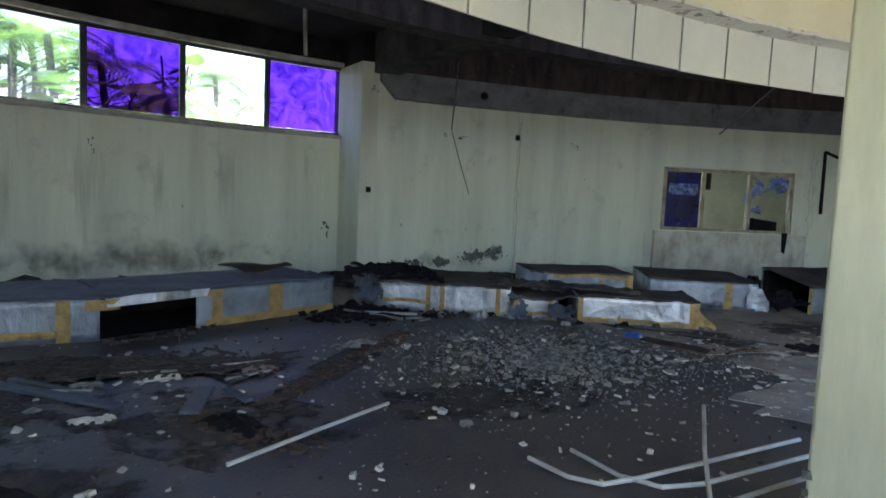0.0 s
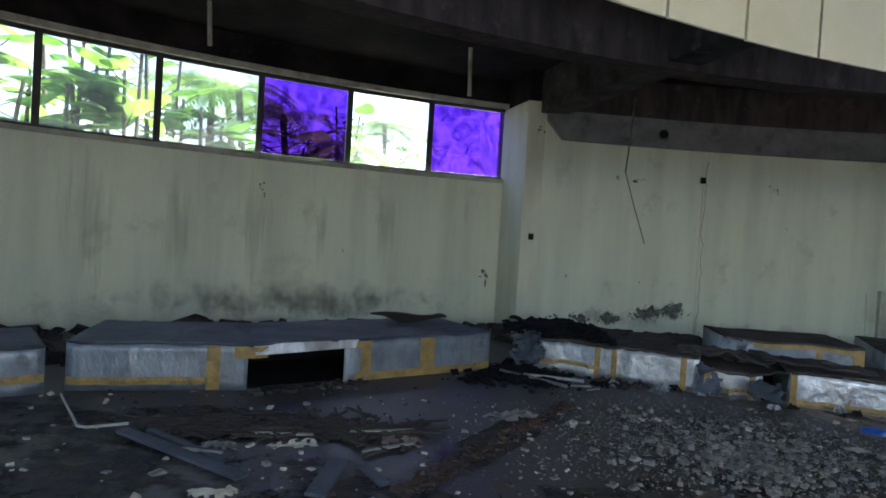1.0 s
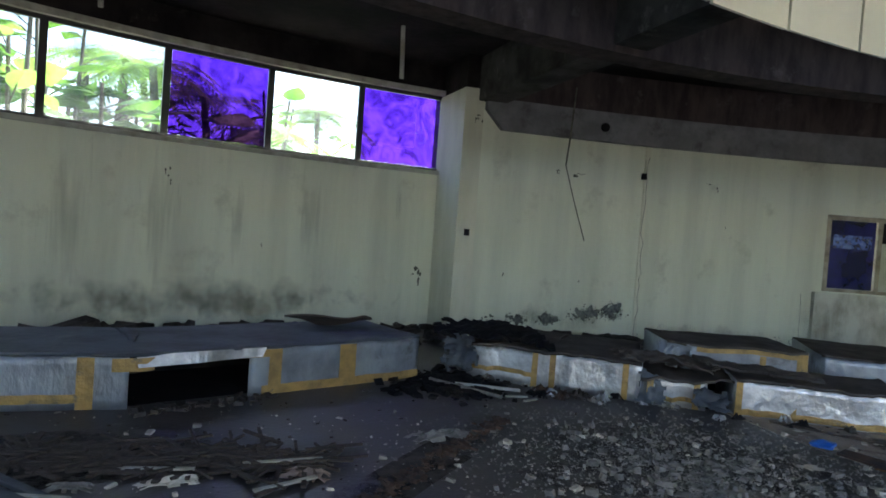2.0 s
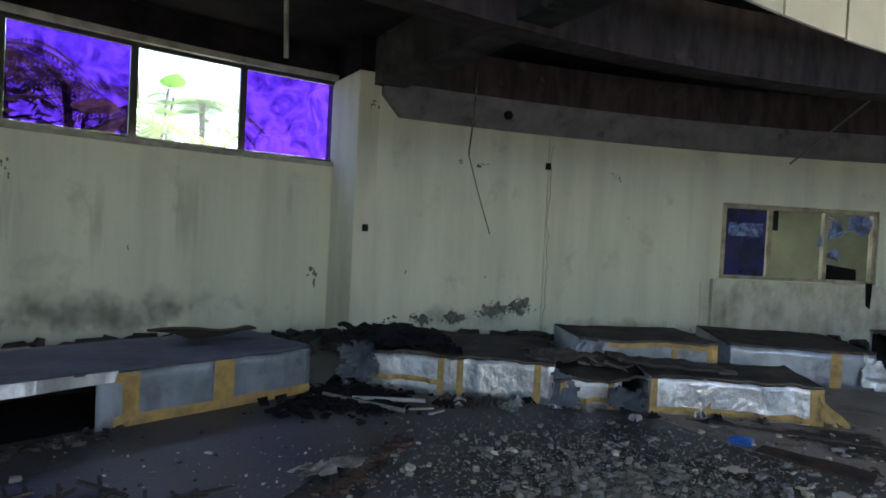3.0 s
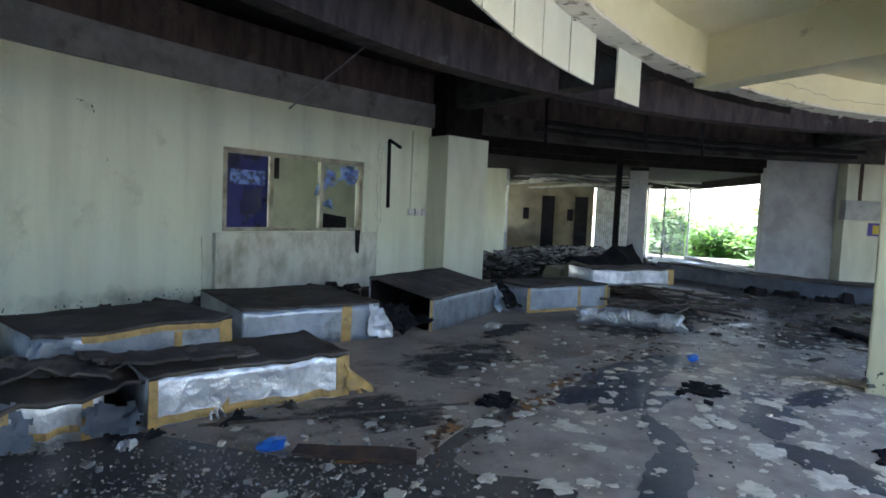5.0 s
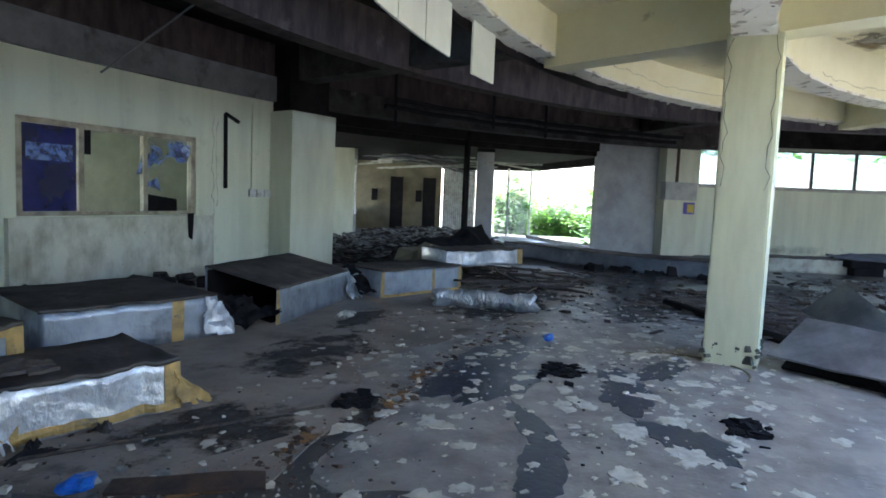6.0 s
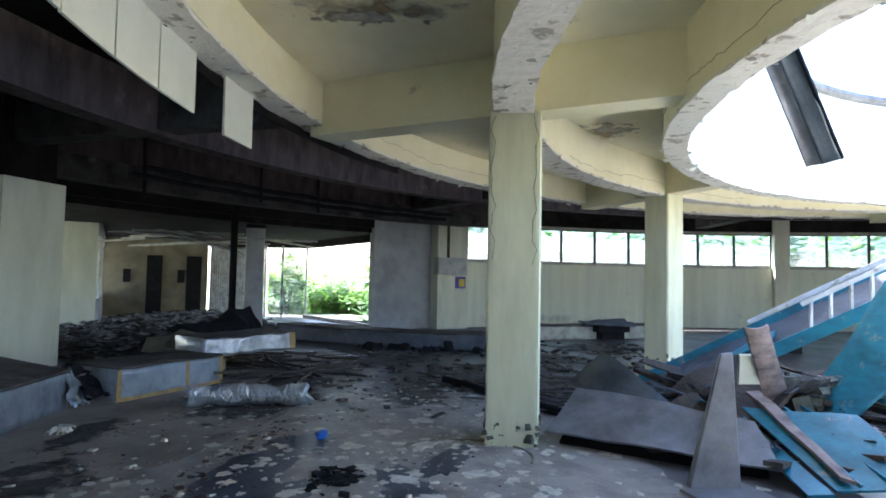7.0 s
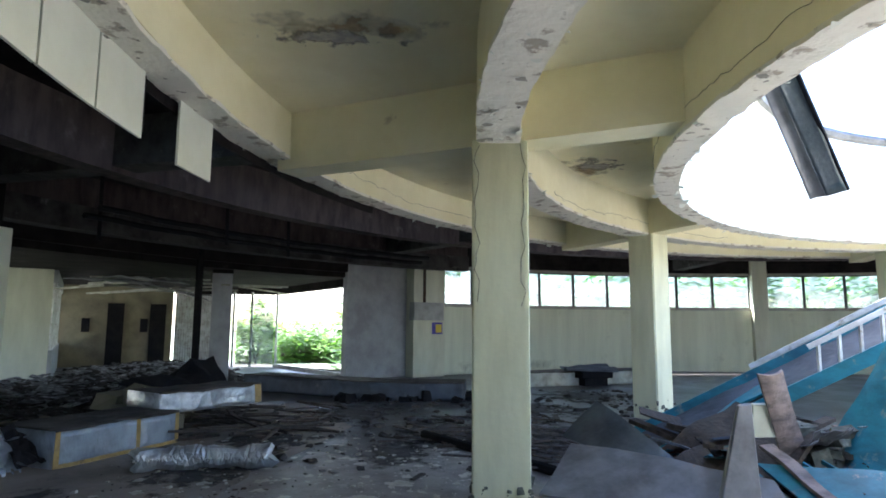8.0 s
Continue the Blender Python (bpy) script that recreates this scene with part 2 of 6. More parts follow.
def leaf_mat(name, a, b):
    m = mat(name, a, b, 3.0, 0.5, bump=0)
    n, l = m.node_tree.nodes, m.node_tree.links
    tr, mx = n.new("ShaderNodeBsdfTranslucent"), n.new("ShaderNodeMixShader")
    tr.inputs["Color"].default_value = (a[0] * 2.2, a[1] * 2.2, a[2] * 1.6, 1)
    mx.inputs["Fac"].default_value = 0.36
    l.new(n["Principled BSDF"].outputs[0], mx.inputs[1])
    l.new(tr.outputs[0], mx.inputs[2])
    l.new(mx.outputs[0], n["Material Output"].inputs["Surface"])
    return m


M_LEAF = leaf_mat("leaf_green", (0.07, 0.16, 0.025), (0.04, 0.1, 0.015))
M_LEAF2 = leaf_mat("leaf_light", (0.14, 0.25, 0.05), (0.07, 0.15, 0.03))
# pale colour that stands for light catching the annex rubble
M_LIT_BITS = mat("dust_patch", (0.12, 0.115, 0.11), (0.33, 0.32, 0.31), 7.0, 0.95, bump=0.8, bump_scale=45, mixlo=0.45, mixhi=0.62)
M_DAMP = mat("damp_plaster", (0.4, 0.38, 0.31), (0.22, 0.21, 0.18), 5.0, 0.9, bump=0.4)
M_BARK = mat("bark", (0.16, 0.13, 0.1), (0.09, 0.07, 0.05), 8.0, 0.9, bump=0.6)
M_PURPLE = glass("violet_film", (0.24, 0.12, 0.5), 0.93)
pn, pl = M_PURPLE.node_tree.nodes, M_PURPLE.node_tree.links
for nd in pn:
    if nd.bl_idname == "ShaderNodeTexNoise":
        nd.inputs["Scale"].default_value, nd.inputs["Distortion"].default_value, nd.inputs["Roughness"].default_value = 3.2, 1.6, 0.68
    if nd.bl_idname == "ShaderNodeMapRange":
        nd.inputs["From Min"].default_value, nd.inputs["From Max"].default_value = 0.42, 0.66
        nd.inputs["To Min"].default_value = 0.0
    if nd.bl_idname == "ShaderNodeMix":
        nd.inputs["B"].default_value = (0.1, 0.045, 0.24, 1)
M_CLEAR = glass("clear_glass", (0.92, 0.95, 0.93), 0.95, 0.05, 0.04)
# the veil imitates glare washing out the bright view outside
M_HAZE = glass("veiled_glass", (0.85, 0.95, 0.95), 0.93, 0.1, 0.1)
M_BLUEGLASS = mat("blue_film", (0.022, 0.024, 0.15), (0.008, 0.009, 0.045), 2.5, 0.3, bump=0.1, mixlo=0.35, mixhi=0.7, spec=0.2)
M_BLUEGLASS.node_tree.nodes["Principled BSDF"].inputs["Alpha"].default_value = 0.85
M_SHARD = mat("pale_blue_glass", (0.3, 0.42, 0.8), (0.06, 0.09, 0.3), 9.0, 0.15, bump=0.3, bump_scale=20, mixlo=0.42, mixhi=0.58)
M_SHARD.node_tree.nodes["Principled BSDF"].inputs["Alpha"].default_value = 0.6
# thin patches of dirt, damp and dust
M_MOULD_PATCH = stain("mould_patch", (0.07, 0.075, 0.07), (0.2, 0.2, 0.17), 9.0, 1, 0.26, 0.36, 0.75)
M_BROWN_PATCH = stain("brown_damp", (0.2, 0.175, 0.13), (0.34, 0.32, 0.25), 2.6, 1, 0.26, 1.0, 0.75, stretch=(1, 1, 0.8))
M_STREAK = stain("dark_streak", (0.3, 0.3, 0.24), (0.4, 0.4, 0.32), 6.0, 1, 0.25, 1.5, 0.7, stretch=(1.8, 1.8, 0.12))
# worn floor colour with the skylight's brightening mixed in
M_WORN_LIT = mat("worn_skylit_floor", (0.295, 0.262, 0.23), (0.19, 0.17, 0.153), 2.6, 0.5, bump=0.3, bump_scale=26, spec=0.4, third=(0.41, 0.375, 0.32), third_scale=3.2, third_lo=0.59, third_hi=0.69, rough2=0.68)
M_VINYL = mat("blue_grey_vinyl", (0.03, 0.036, 0.052), (0.055, 0.062, 0.082), 2.5, 0.3, bump=0.15, bump_scale=24, spec=0.5, third=(0.13, 0.125, 0.12), third_scale=5.0, third_lo=0.6, third_hi=0.68, rough2=0.5)
M_BEAM_DARK = mat("sooty_beam", (0.07, 0.066, 0.063), (0.025, 0.023, 0.022), 2.2, 0.9, bump=0.5, bump_scale=12, spec=0.2, third=(0.24, 0.235, 0.21), third_scale=1.8, third_lo=0.6, third_hi=0.75)
M_RUSTSPOT = stain("rust_spot", (0.3, 0.15, 0.05), (0.16, 0.09, 0.045), 8.0, 2, 0.26, 0.36, 0.7, bump=0.3)
M_CEIL_PATCH = stain("ceiling_damp", (0.3, 0.28, 0.25), (0.5, 0.46, 0.35), 5.0, 2, 0.27, 0.4, 0.75)
M_RUST_PATCH = stain("ceiling_rust", (0.42, 0.3, 0.16), (0.55, 0.46, 0.28), 2.5, 2, 0.3, 0.62, 0.8)
M_PLASTER_DUST = stain("plaster_dust", (0.16, 0.15, 0.138), (0.1, 0.095, 0.088), 4.5, 2, 0.2, 0.42, 0.8)
M_GRIME = stain("floor_grime", (0.03, 0.026, 0.024), (0.07, 0.06, 0.052), 3.0, 2, 0.26, 0.42, 0.7, bump=0.3)


# ---- builders ----
def finish(name, bm, material, smooth=False, bevel=0.0):
    if bevel:
        bmesh.ops.bevel(bm, geom=list(bm.edges), offset=bevel, segments=1, affect="EDGES")
    bmesh.ops.recalc_face_normals(bm, faces=list(bm.faces))
    me = bpy.data.meshes.new(name)
    bm.to_mesh(me)
    bm.free()
    for mm in (material if isinstance(material, (list, tuple)) else [material]):
        me.materials.append(mm)
    if smooth:
        for p in me.polygons:
            p.use_smooth = True
    return new(name, me)


def part(name, bm, material, parent=None, label="", smooth=False, bevel=0.0):
    ob = finish(name, bm, material, smooth, bevel)
    if parent:
        ob.parent = parent
        ob.matrix_parent_inverse = parent.matrix_world.inverted() if parent.type == "EMPTY" and parent.parent is None else Matrix()
        if parent.parent is not None or parent.type != "EMPTY":
            ob.matrix_parent_inverse = Matrix()
    if label:
        ob["label"] = label
    return ob


def thing(name, label, category, group="", kind="", place=(0, 0, 0)):
    ob = new(name)
    ob.empty_display_size = 0.2
    return tagged(ob, label, category, group, kind)


def hexa(bm, p):
    """Eight corners (lower ring, upper ring) as a closed box."""
    v = [bm.verts.new(q) for q in p]
    for f in ((3, 2, 1, 0), (4, 5, 6, 7), (0, 1, 5, 4), (1, 2, 6, 5), (2, 3, 7, 6), (3, 0, 4, 7)):
        bm.faces.new([v[i] for i in f])
    return v


def box(bm, x0, x1, y0, y1, z0, z1, m=None):
    p = [Vector(q) for q in ((x0, y0, z0), (x1, y0, z0), (x1, y1, z0), (x0, y1, z0), (x0, y0, z1), (x1, y0, z1), (x1, y1, z1), (x0, y1, z1))]
    return hexa(bm, [m @ q for q in p] if m else p)


def beam(bm, a, b, w, h, up=(0, 0, 1)):
    """A bar of width w and height h from a to b (its middle line)."""
    a, b = Vector(a), Vector(b)
    d = (b - a).normalized()
    s = d.cross(Vector(up))
    s = (s if s.length > 1e-4 else Vector((1, 0, 0))).normalized()
    u = s.cross(d).normalized()
    s, u = s * w / 2, u * h / 2
    return hexa(bm, [a - s - u, a + s - u, b + s - u, b - s - u, a - s + u, a + s + u, b + s + u, b - s + u])


def arc(bm, r0, r1, a0, a1, z0, z1, step=3.0):
    """A closed piece of a ring between two radii, angles and heights."""
    n = max(1, int(abs(a1 - a0) / step + 0.5))
    rings = []
    for i in range(n + 1):
        a = a0 + (a1 - a0) * i / n
        rings.append([bm.verts.new(at(r, a, z)) for r, z in ((r0, z0), (r1, z0), (r1, z1), (r0, z1))])
    for p, q in zip(rings, rings[1:]):
        for k in range(4):
            bm.faces.new((p[k], p[(k + 1) % 4], q[(k + 1) % 4], q[k]))
    bm.faces.new(rings[0])
    bm.faces.new(rings[-1][::-1])


def tube(bm, pts, radius, sides=8, radii=None):
    pts = [Vector(p) for p in pts]
    rings = []
    for i, p in enumerate(pts):
        d = (pts[min(i + 1, len(pts) - 1)] - pts[max(i - 1, 0)]).normalized()
        s = d.cross(Vector((0, 0, 1)))
        s = (s if s.length > 1e-3 else Vector((1, 0, 0))).normalized()
        u = s.cross(d)
        r = radii[i] if radii else radius
        rings.append([bm.verts.new(p + r * (math.cos(2 * math.pi * k / sides) * s + math.sin(2 * math.pi * k / sides) * u)) for k in range(sides)])
    for p, q in zip(rings, rings[1:]):
        for k in range(sides):
            bm.faces.new((p[k], p[(k + 1) % sides], q[(k + 1) % sides], q[k]))
    bm.faces.new(rings[0][::-1])
    bm.faces.new(rings[-1])


def sheet(bm, corners, nx=10, ny=6, thick=0.012, sag=0.0, rough=0.02, seed=0, fold=None):
    """A bent metal or board sheet over four corners, with thickness."""
    c = [Vector(p) for p in corners]
    nrm = (c[1] - c[0]).cross(c[3] - c[0]).normalized()
    top, low = {}, {}
    for i in range(nx + 1):
        for j in range(ny + 1):
            u, v = i / nx, j / ny
            p = c[0].lerp(c[1], u).lerp(c[3].lerp(c[2], u), v)
            k = sag * 4 * (u - u * u) * (0.3 + v) + rough * (noise.noise(p * 2.3 + Vector((seed, 0, 0))) + 0.15 * noise.noise(p * 6 + Vector((seed, 4, 0))))
            if fold:
                k += fold * abs(v - 0.45)
            p = p + nrm * k
            top[i, j], low[i, j] = bm.verts.new(p + nrm * thick / 2), bm.verts.new(p - nrm * thick / 2)
    for i in range(nx):
        for j in range(ny):
            bm.faces.new((top[i, j], top[i + 1, j], top[i + 1, j + 1], top[i, j + 1]))
            bm.faces.new((low[i, j], low[i, j + 1], low[i + 1, j + 1], low[i + 1, j]))
    rim = [(i, 0) for i in range(nx)] + [(nx, j) for j in range(ny)] + [(i, ny) for i in range(nx, 0, -1)] + [(0, j) for j in range(ny, 0, -1)]
    for a, b in zip(rim, rim[1:] + rim[:1]):
        bm.faces.new((low[a], low[b], top[b], top[a]))


def chunk(bm, p, size, rng, flat=0.5):
    """An uneven lump of eight to twelve corners."""
    m = Matrix.Translation(p) @ Euler((rng.uniform(-0.3, 0.3), rng.uniform(-0.3, 0.3), rng.uniform(0, 6.28))).to_matrix().to_4x4()
    s = Vector((size * rng.uniform(0.6, 1.4), size * rng.uniform(0.5, 1.0), size * flat * rng.uniform(0.5, 1.2))) / 2
    q = []
    for z in (-1, 1):
        for x, y in ((-1, -1), (1, -1), (1, 1), (-1, 1)):
            k = rng.uniform(0.55, 1.0) if z > 0 else rng.uniform(0.85, 1.1)
            q.append(m @ Vector((x * s.x * k, y * s.y * rng.uniform(0.6, 1.1), z * s.z)))
    hexa(bm, q)


B = bmesh.new

# ---- ground and floor ----
bm = B()
bmesh.ops.create_grid(bm, x_segments=24, y_segments=24, size=2000)
g = part("ground", bm, M_GROUND)
g.location.z = -0.16
tagged(g, "pale dusty ground with grass outside the hall", "ground", kind="structure")

bm = B()
prof = [at(18.75, a, 0) for a in range(72, 395, 4)]
prof = [Vector((20.0, 4.4, 0)), Vector((26.2, 7.9, 0)), Vector((29.6, 11.6, 0)), Vector((28.6, 16.5, 0)), Vector((18.0, 17.5, 0))] + prof[:-1]
top = [bm.verts.new(p) for p in prof]
low = [bm.verts.new(p - Vector((0, 0, 0.14))) for p in prof]
bm.faces.new(top)
bm.faces.new(low[::-1])
for i in range(len(top)):
    j = (i + 1) % len(top)
    bm.faces.new((low[i], low[j], top[j], top[i]))
bmesh.ops.triangulate(bm, faces=[f for f in bm.faces if len(f.verts) > 4])
tagged(part("floor", bm, M_FLOOR), "dark grey dusty vinyl floor with worn patches", "floor", kind="structure")

def flat_sheet(name, outline, z0, z1, material, label, kind="structure", cat="floor"):
    bm = B()
    up = [bm.verts.new((x, y, z1)) for x, y in outline]
    dn = [bm.verts.new((x, y, z0)) for x, y in outline]
    bm.faces.new(up)
    bm.faces.new(dn[::-1])
    for i in range(len(up)):
        j = (i + 1) % len(up)
        bm.faces.new((dn[i], dn[j], up[j], up[i]))
    return tagged(part(name, bm, material), label, cat, kind=kind)


flat_sheet("floor_bare", [(2.3, 7.3), (2.6, 6.2), (3.02, 5.45), (3.6, 5.52), (4.6, 5.52), (5.4, 5.45), (6.1, 5.5), (7.0, 5.25), (7.7, 4.98), (9.2, 4.9), (11.5, 4.3), (14.5, 5.5), (13, 9.5), (11, 10.2), (6, 11.4), (3, 11.0), (2.2, 9.0)], 0.0, 0.005, M_CONCRETE, "bare dusty concrete floor where the vinyl is gone")
# unseen pale disc added as a reflector below the skylight
flat_sheet("floor_reflector", [tuple(at(6.1, a)[:2]) for a in range(0, 360, 10)], 0.0, 0.006, M_BOUNCE_FLOOR, "added pale floor disc that bounces skylight up to the ceiling")

# ---- outer wall with the high windows ----
bm = B()
for a0, a1, z in ((107.0, 330.0, Z_SILL), (-30.0, 25.8, Z_SILL_FAR)):
    arc(bm, R_WALL, R_WALL + 0.25, a0, a1, 0, z)
tagged(part("wall_windows", bm, M_WALL), "pale green painted outer wall with water streaks", "wall", kind="structure")
bm = B()
for a0, a1, z in ((107.0, 330.0, Z_HEAD), (-30.0, 25.8, Z_HEAD_FAR)):
    arc(bm, R_WALL, R_WALL + 0.25, a0, a1, z, Z_CEIL)
tagged(part("wall_header", bm, M_SOOT), "sooty concrete band above the windows", "wall", kind="structure")
bm = B()
for a0, a1, zs, zh in ((107.2, 160.0, Z_SILL, Z_HEAD), (-30.0, 25.8, Z_SILL_FAR, Z_HEAD_FAR)):
    arc(bm, R_WALL - 0.07, R_WALL + 0.2, a0, a1, zh + 0.003, zh + 0.09)
    arc(bm, R_WALL - 0.05, R_WALL + 0.2, a0, a1, zs - 0.07, zs - 0.004)
tagged(part("trim", bm, M_LEDGE), "weathered pale concrete ledge over and under windows", "ledge", kind="structure")

# ---- main wall with its window to the inner room ----
bm = B()
arc(bm, R_MAIN, R_MAIN + 0.25, 66.8, 76.15, 0, Z_CEIL)
arc(bm, R_MAIN, R_MAIN + 0.25, 76.15, 86.05, 0, 1.05)
arc(bm, R_MAIN, R_MAIN + 0.25, 76.15, 86.05, 2.36, Z_CEIL)
arc(bm, R_MAIN, R_MAIN + 0.25, 86.05, 107.2, 0, Z_CEIL)
tagged(part("wall_main", bm, M_WALL), "pale green painted inner wall with cracks and mould", "wall", kind="structure")
bm = B()
arc(bm, R_MAIN - 0.035, R_WALL + 0.3, 106.3, 107.3, 0, 3.8)
arc(bm, R_MAIN - 0.03, R_MAIN, 96.75, 97.0, 0, 3.2)
tagged(part("pilaster", bm, M_PIER), "pale green painted wall pilaster at the window end", "pilaster", kind="structure")
bm = B()
arc(bm, R_MAIN - 0.09, R_MAIN, 75.1, 86.6, 0.0, 1.035)
tagged(part("dado", bm, M_STAINED), "stained pale plaster apron under the inner window", "wall", kind="structure")

# concrete beam on the wall's top, with the sloped haunch
bm = B()
arc(bm, R_MAIN - 0.1, R_MAIN, 66.8, 105.3, 3.21, 3.68)
hexa(bm, [at(r, a, z) for low in (True, False) for r, a, z in ((R_MAIN - 0.1, 105.3, 3.21 if low else 3.68), (R_MAIN - 0.1, 106.2, 3.5 if low else 3.68), (R_MAIN, 106.2, 3.5 if low else 3.68), (R_MAIN, 105.3, 3.21 if low else 3.68))])
tagged(part("wall_beam", bm, M_BEAM), "grey concrete beam along the wall top", "beam", kind="structure")
bm = B()
arc(bm, R_MAIN - 0.1, R_MAIN + 0.3, 24.0, 66.75, 3.27, 3.72)
tagged(part("wall_beam_far", bm, M_BEAM_DARK), "sooty concrete ring beam beyond the pier", "beam", kind="structure")
bm = B()
arc(bm, R_MAIN - 0.03, R_MAIN - 0.004, 66.8, 106.2, 3.684, Z_CEIL)
arc(bm, R_MAIN - 0.02, R_MAIN + 0.2, 24.0, 66.75, 3.724, Z_CEIL)
tagged(part("wall_upper", bm, M_BROWN), "brown stained concrete above the wall beam", "wall", kind="structure")

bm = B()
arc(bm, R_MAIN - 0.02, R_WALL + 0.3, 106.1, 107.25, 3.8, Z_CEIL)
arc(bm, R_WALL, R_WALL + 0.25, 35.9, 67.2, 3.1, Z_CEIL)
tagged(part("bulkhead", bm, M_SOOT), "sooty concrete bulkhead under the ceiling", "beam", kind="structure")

# the inner room behind the window
bm = B()
arc(bm, 21.2, 21.4, 66, 83, 0, 2.0)
arc(bm, 21.2, 21.4, 83, 101, 0, 0.8)
arc(bm, 21.2, 21.4, 66, 83, 2.5, 3.2)
arc(bm, 21.2, 21.4, 83, 101, 3.0, 3.2)
arc(bm, 21.2, 21.4, 66, 83, 2.0, 2.5)
arc(bm, 17.92, 21.2, 66.1, 66.65, 0, 3.2)
arc(bm, 17.66, 21.3, 100.0, 100.6, 0, 3.2)
tagged(part("wall_room", bm, M_WALL_IN), "pale plaster walls of the inner room", "wall", kind="structure")
bm = B()
arc(bm, 17.66, 21.3, 66.1, 100.6, 3.2, 3.35)
tagged(part("ceiling_room", bm, M_WALL_IN), "plain ceiling of the inner room", "ceiling", kind="structure")
bm = B()
arc(bm, 17.66, 21.3, 66.1, 100.6, -0.1, 0.006)
tagged(part("floor_room", bm, M_FLOOR), "dark floor of the inner room", "floor", kind="structure")

# pier at the wall's end
bm = B()
arc(bm, 16.75, R_MAIN + 0.5, 66.66, 70.6, 0, 3.02, 5)
tagged(part("pier", bm, M_PIER), "pale painted rectangular pier at the wall end", "pier", kind="structure")
bm = B()
arc(bm, 16.9, R_MAIN + 0.4, 66.9, 70.4, 3.02, Z_CEIL, 5)
tagged(part("pier_head", bm, M_SOOT), "sooty concrete head above the pier", "pier", kind="structure")

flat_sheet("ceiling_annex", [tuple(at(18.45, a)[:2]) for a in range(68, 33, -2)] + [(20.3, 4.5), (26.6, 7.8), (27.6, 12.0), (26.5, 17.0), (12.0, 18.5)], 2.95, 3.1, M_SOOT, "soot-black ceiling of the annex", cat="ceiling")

# ---- far side: grey wall, white pilaster ----
bm = B()
arc(bm, R_WALL, R_WALL + 0.25, 29.4, 35.9, 0, Z_CEIL)
tagged(part("wall_far", bm, M_GREYWALL), "grey stained wall beside the wide opening", "wall", kind="structure")
bm = B()
arc(bm, R_WALL - 0.45, R_WALL + 0.25, 25.8, 29.4, 0, Z_CEIL)
for a in (-11.7, -50.0):
    arc(bm, R_WALL - 0.25, R_WALL + 0.3, a - 0.8, a + 0.8, 0, Z_CEIL)
tagged(part("pilaster_far", bm, M_PIER), "pale painted pilasters of the far wall", "pilaster", kind="structure")

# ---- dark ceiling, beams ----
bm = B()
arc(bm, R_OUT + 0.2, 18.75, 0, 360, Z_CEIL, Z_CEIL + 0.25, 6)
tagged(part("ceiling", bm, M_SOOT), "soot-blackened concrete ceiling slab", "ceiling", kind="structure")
bm = B()
arc(bm, 14.0, 14.35, 0, 360, 3.55, Z_CEIL - 0.004, 4)
tagged(part("ring_beam_dark", bm, M_BROWN), "brown sooty concrete ring beam", "beam", kind="structure")
bm = B()
for a in (105.9, 69.0, 33.0, -3.0, -39.0, 142.0, 178.0, 214.0, 250.0, 286.0):
    beam(bm, at(R_OUT + 0.25, a, 3.95), at(R_WALL, a, 3.95), 0.42, 0.66)
tagged(part("radial_beam", bm, M_BEAM_DARK), "grey concrete radial beams under the dark ceiling", "beam", kind="structure")

# ---- pale coffered ring with the open middle ----
COLS = [115.0, 76.6, 34.2, -7.0, -46.0, -86.0, -126.0, -166.0, 153.0]
bm = B()
arc(bm, R_IN, R_OUT + 0.15, 0, 360, 3.78, 4.05, 3)
tagged(part("ceiling_ring", bm, M_CREAM), "cream painted coffered ring ceiling with stains", "ceiling", kind="structure")
for nm, r0, r1, z0, lab in (("ring_beam_inner", R_IN - 0.02, R_IN + 0.24, 3.1, "cream ring beam round the open skylight"), ("ring_beam_middle", R_COL - 0.18, R_COL + 0.18, 3.16, "cream ring beam over the columns"), ("ring_beam_outer", R_OUT - 0.12, R_OUT + 0.18, 3.29, "cream outer ring beam")):
    bm = B()
    arc(bm, r0, r1, 0, 360, z0 + 0.03, 3.785, 2)
    tagged(part(nm, bm, M_CREAM), lab, "beam", kind="structure")
    bm = B()
    arc(bm, r0 - 0.004, r1 + 0.004, 0, 360, z0, z0 + 0.034, 0.5)
    for f in bm.verts:
        d = Vector((f.co.x - CX, f.co.y - CY, 0)).normalized()
        f.co += UP * (0.014 * noise.noise(f.co * 3) + 0.012 * noise.noise(f.co * 9)) + d * (0.012 * noise.noise(f.co * 7) + 0.02 * max(0.0, noise.noise(f.co * 3.1)))
    tagged(part(nm.replace("beam", "soffit"), bm, M_SOFFIT), "peeling flaked plaster soffit of the ring beam", "soffit", kind="structure")
bm = B()
arc(bm, R_IN - 0.02, R_IN + 0.2, 0, 360, 3.79, 4.08, 3)
tagged(part("skylight_kerb", bm, M_FASCIA), "pale kerb round the open skylight", "kerb", kind="structure")


def patch(name, material, label, category, points, tilted=0.0):
    """A thin stain lying on a surface: one ring of outer points round its middle."""
    bm = B()
    vs = [bm.verts.new(p) for p in points]
    bm.faces.new(vs)
    ob = part(name, bm, material)
    ob.visible_shadow = False
    return tagged(ob, label, category, kind="stuff")


def level_patch(name, material, label, category, x, y, z, rx, ry, turn=0.0):
    c, d = math.cos(turn), math.sin(turn)
    return patch(name, material, label, category, [(x + c * u * rx - d * v * ry, y + d * u * rx + c * v * ry, z) for u, v in ((-1, -1), (1, -1), (1, 1), (-1, 1))])


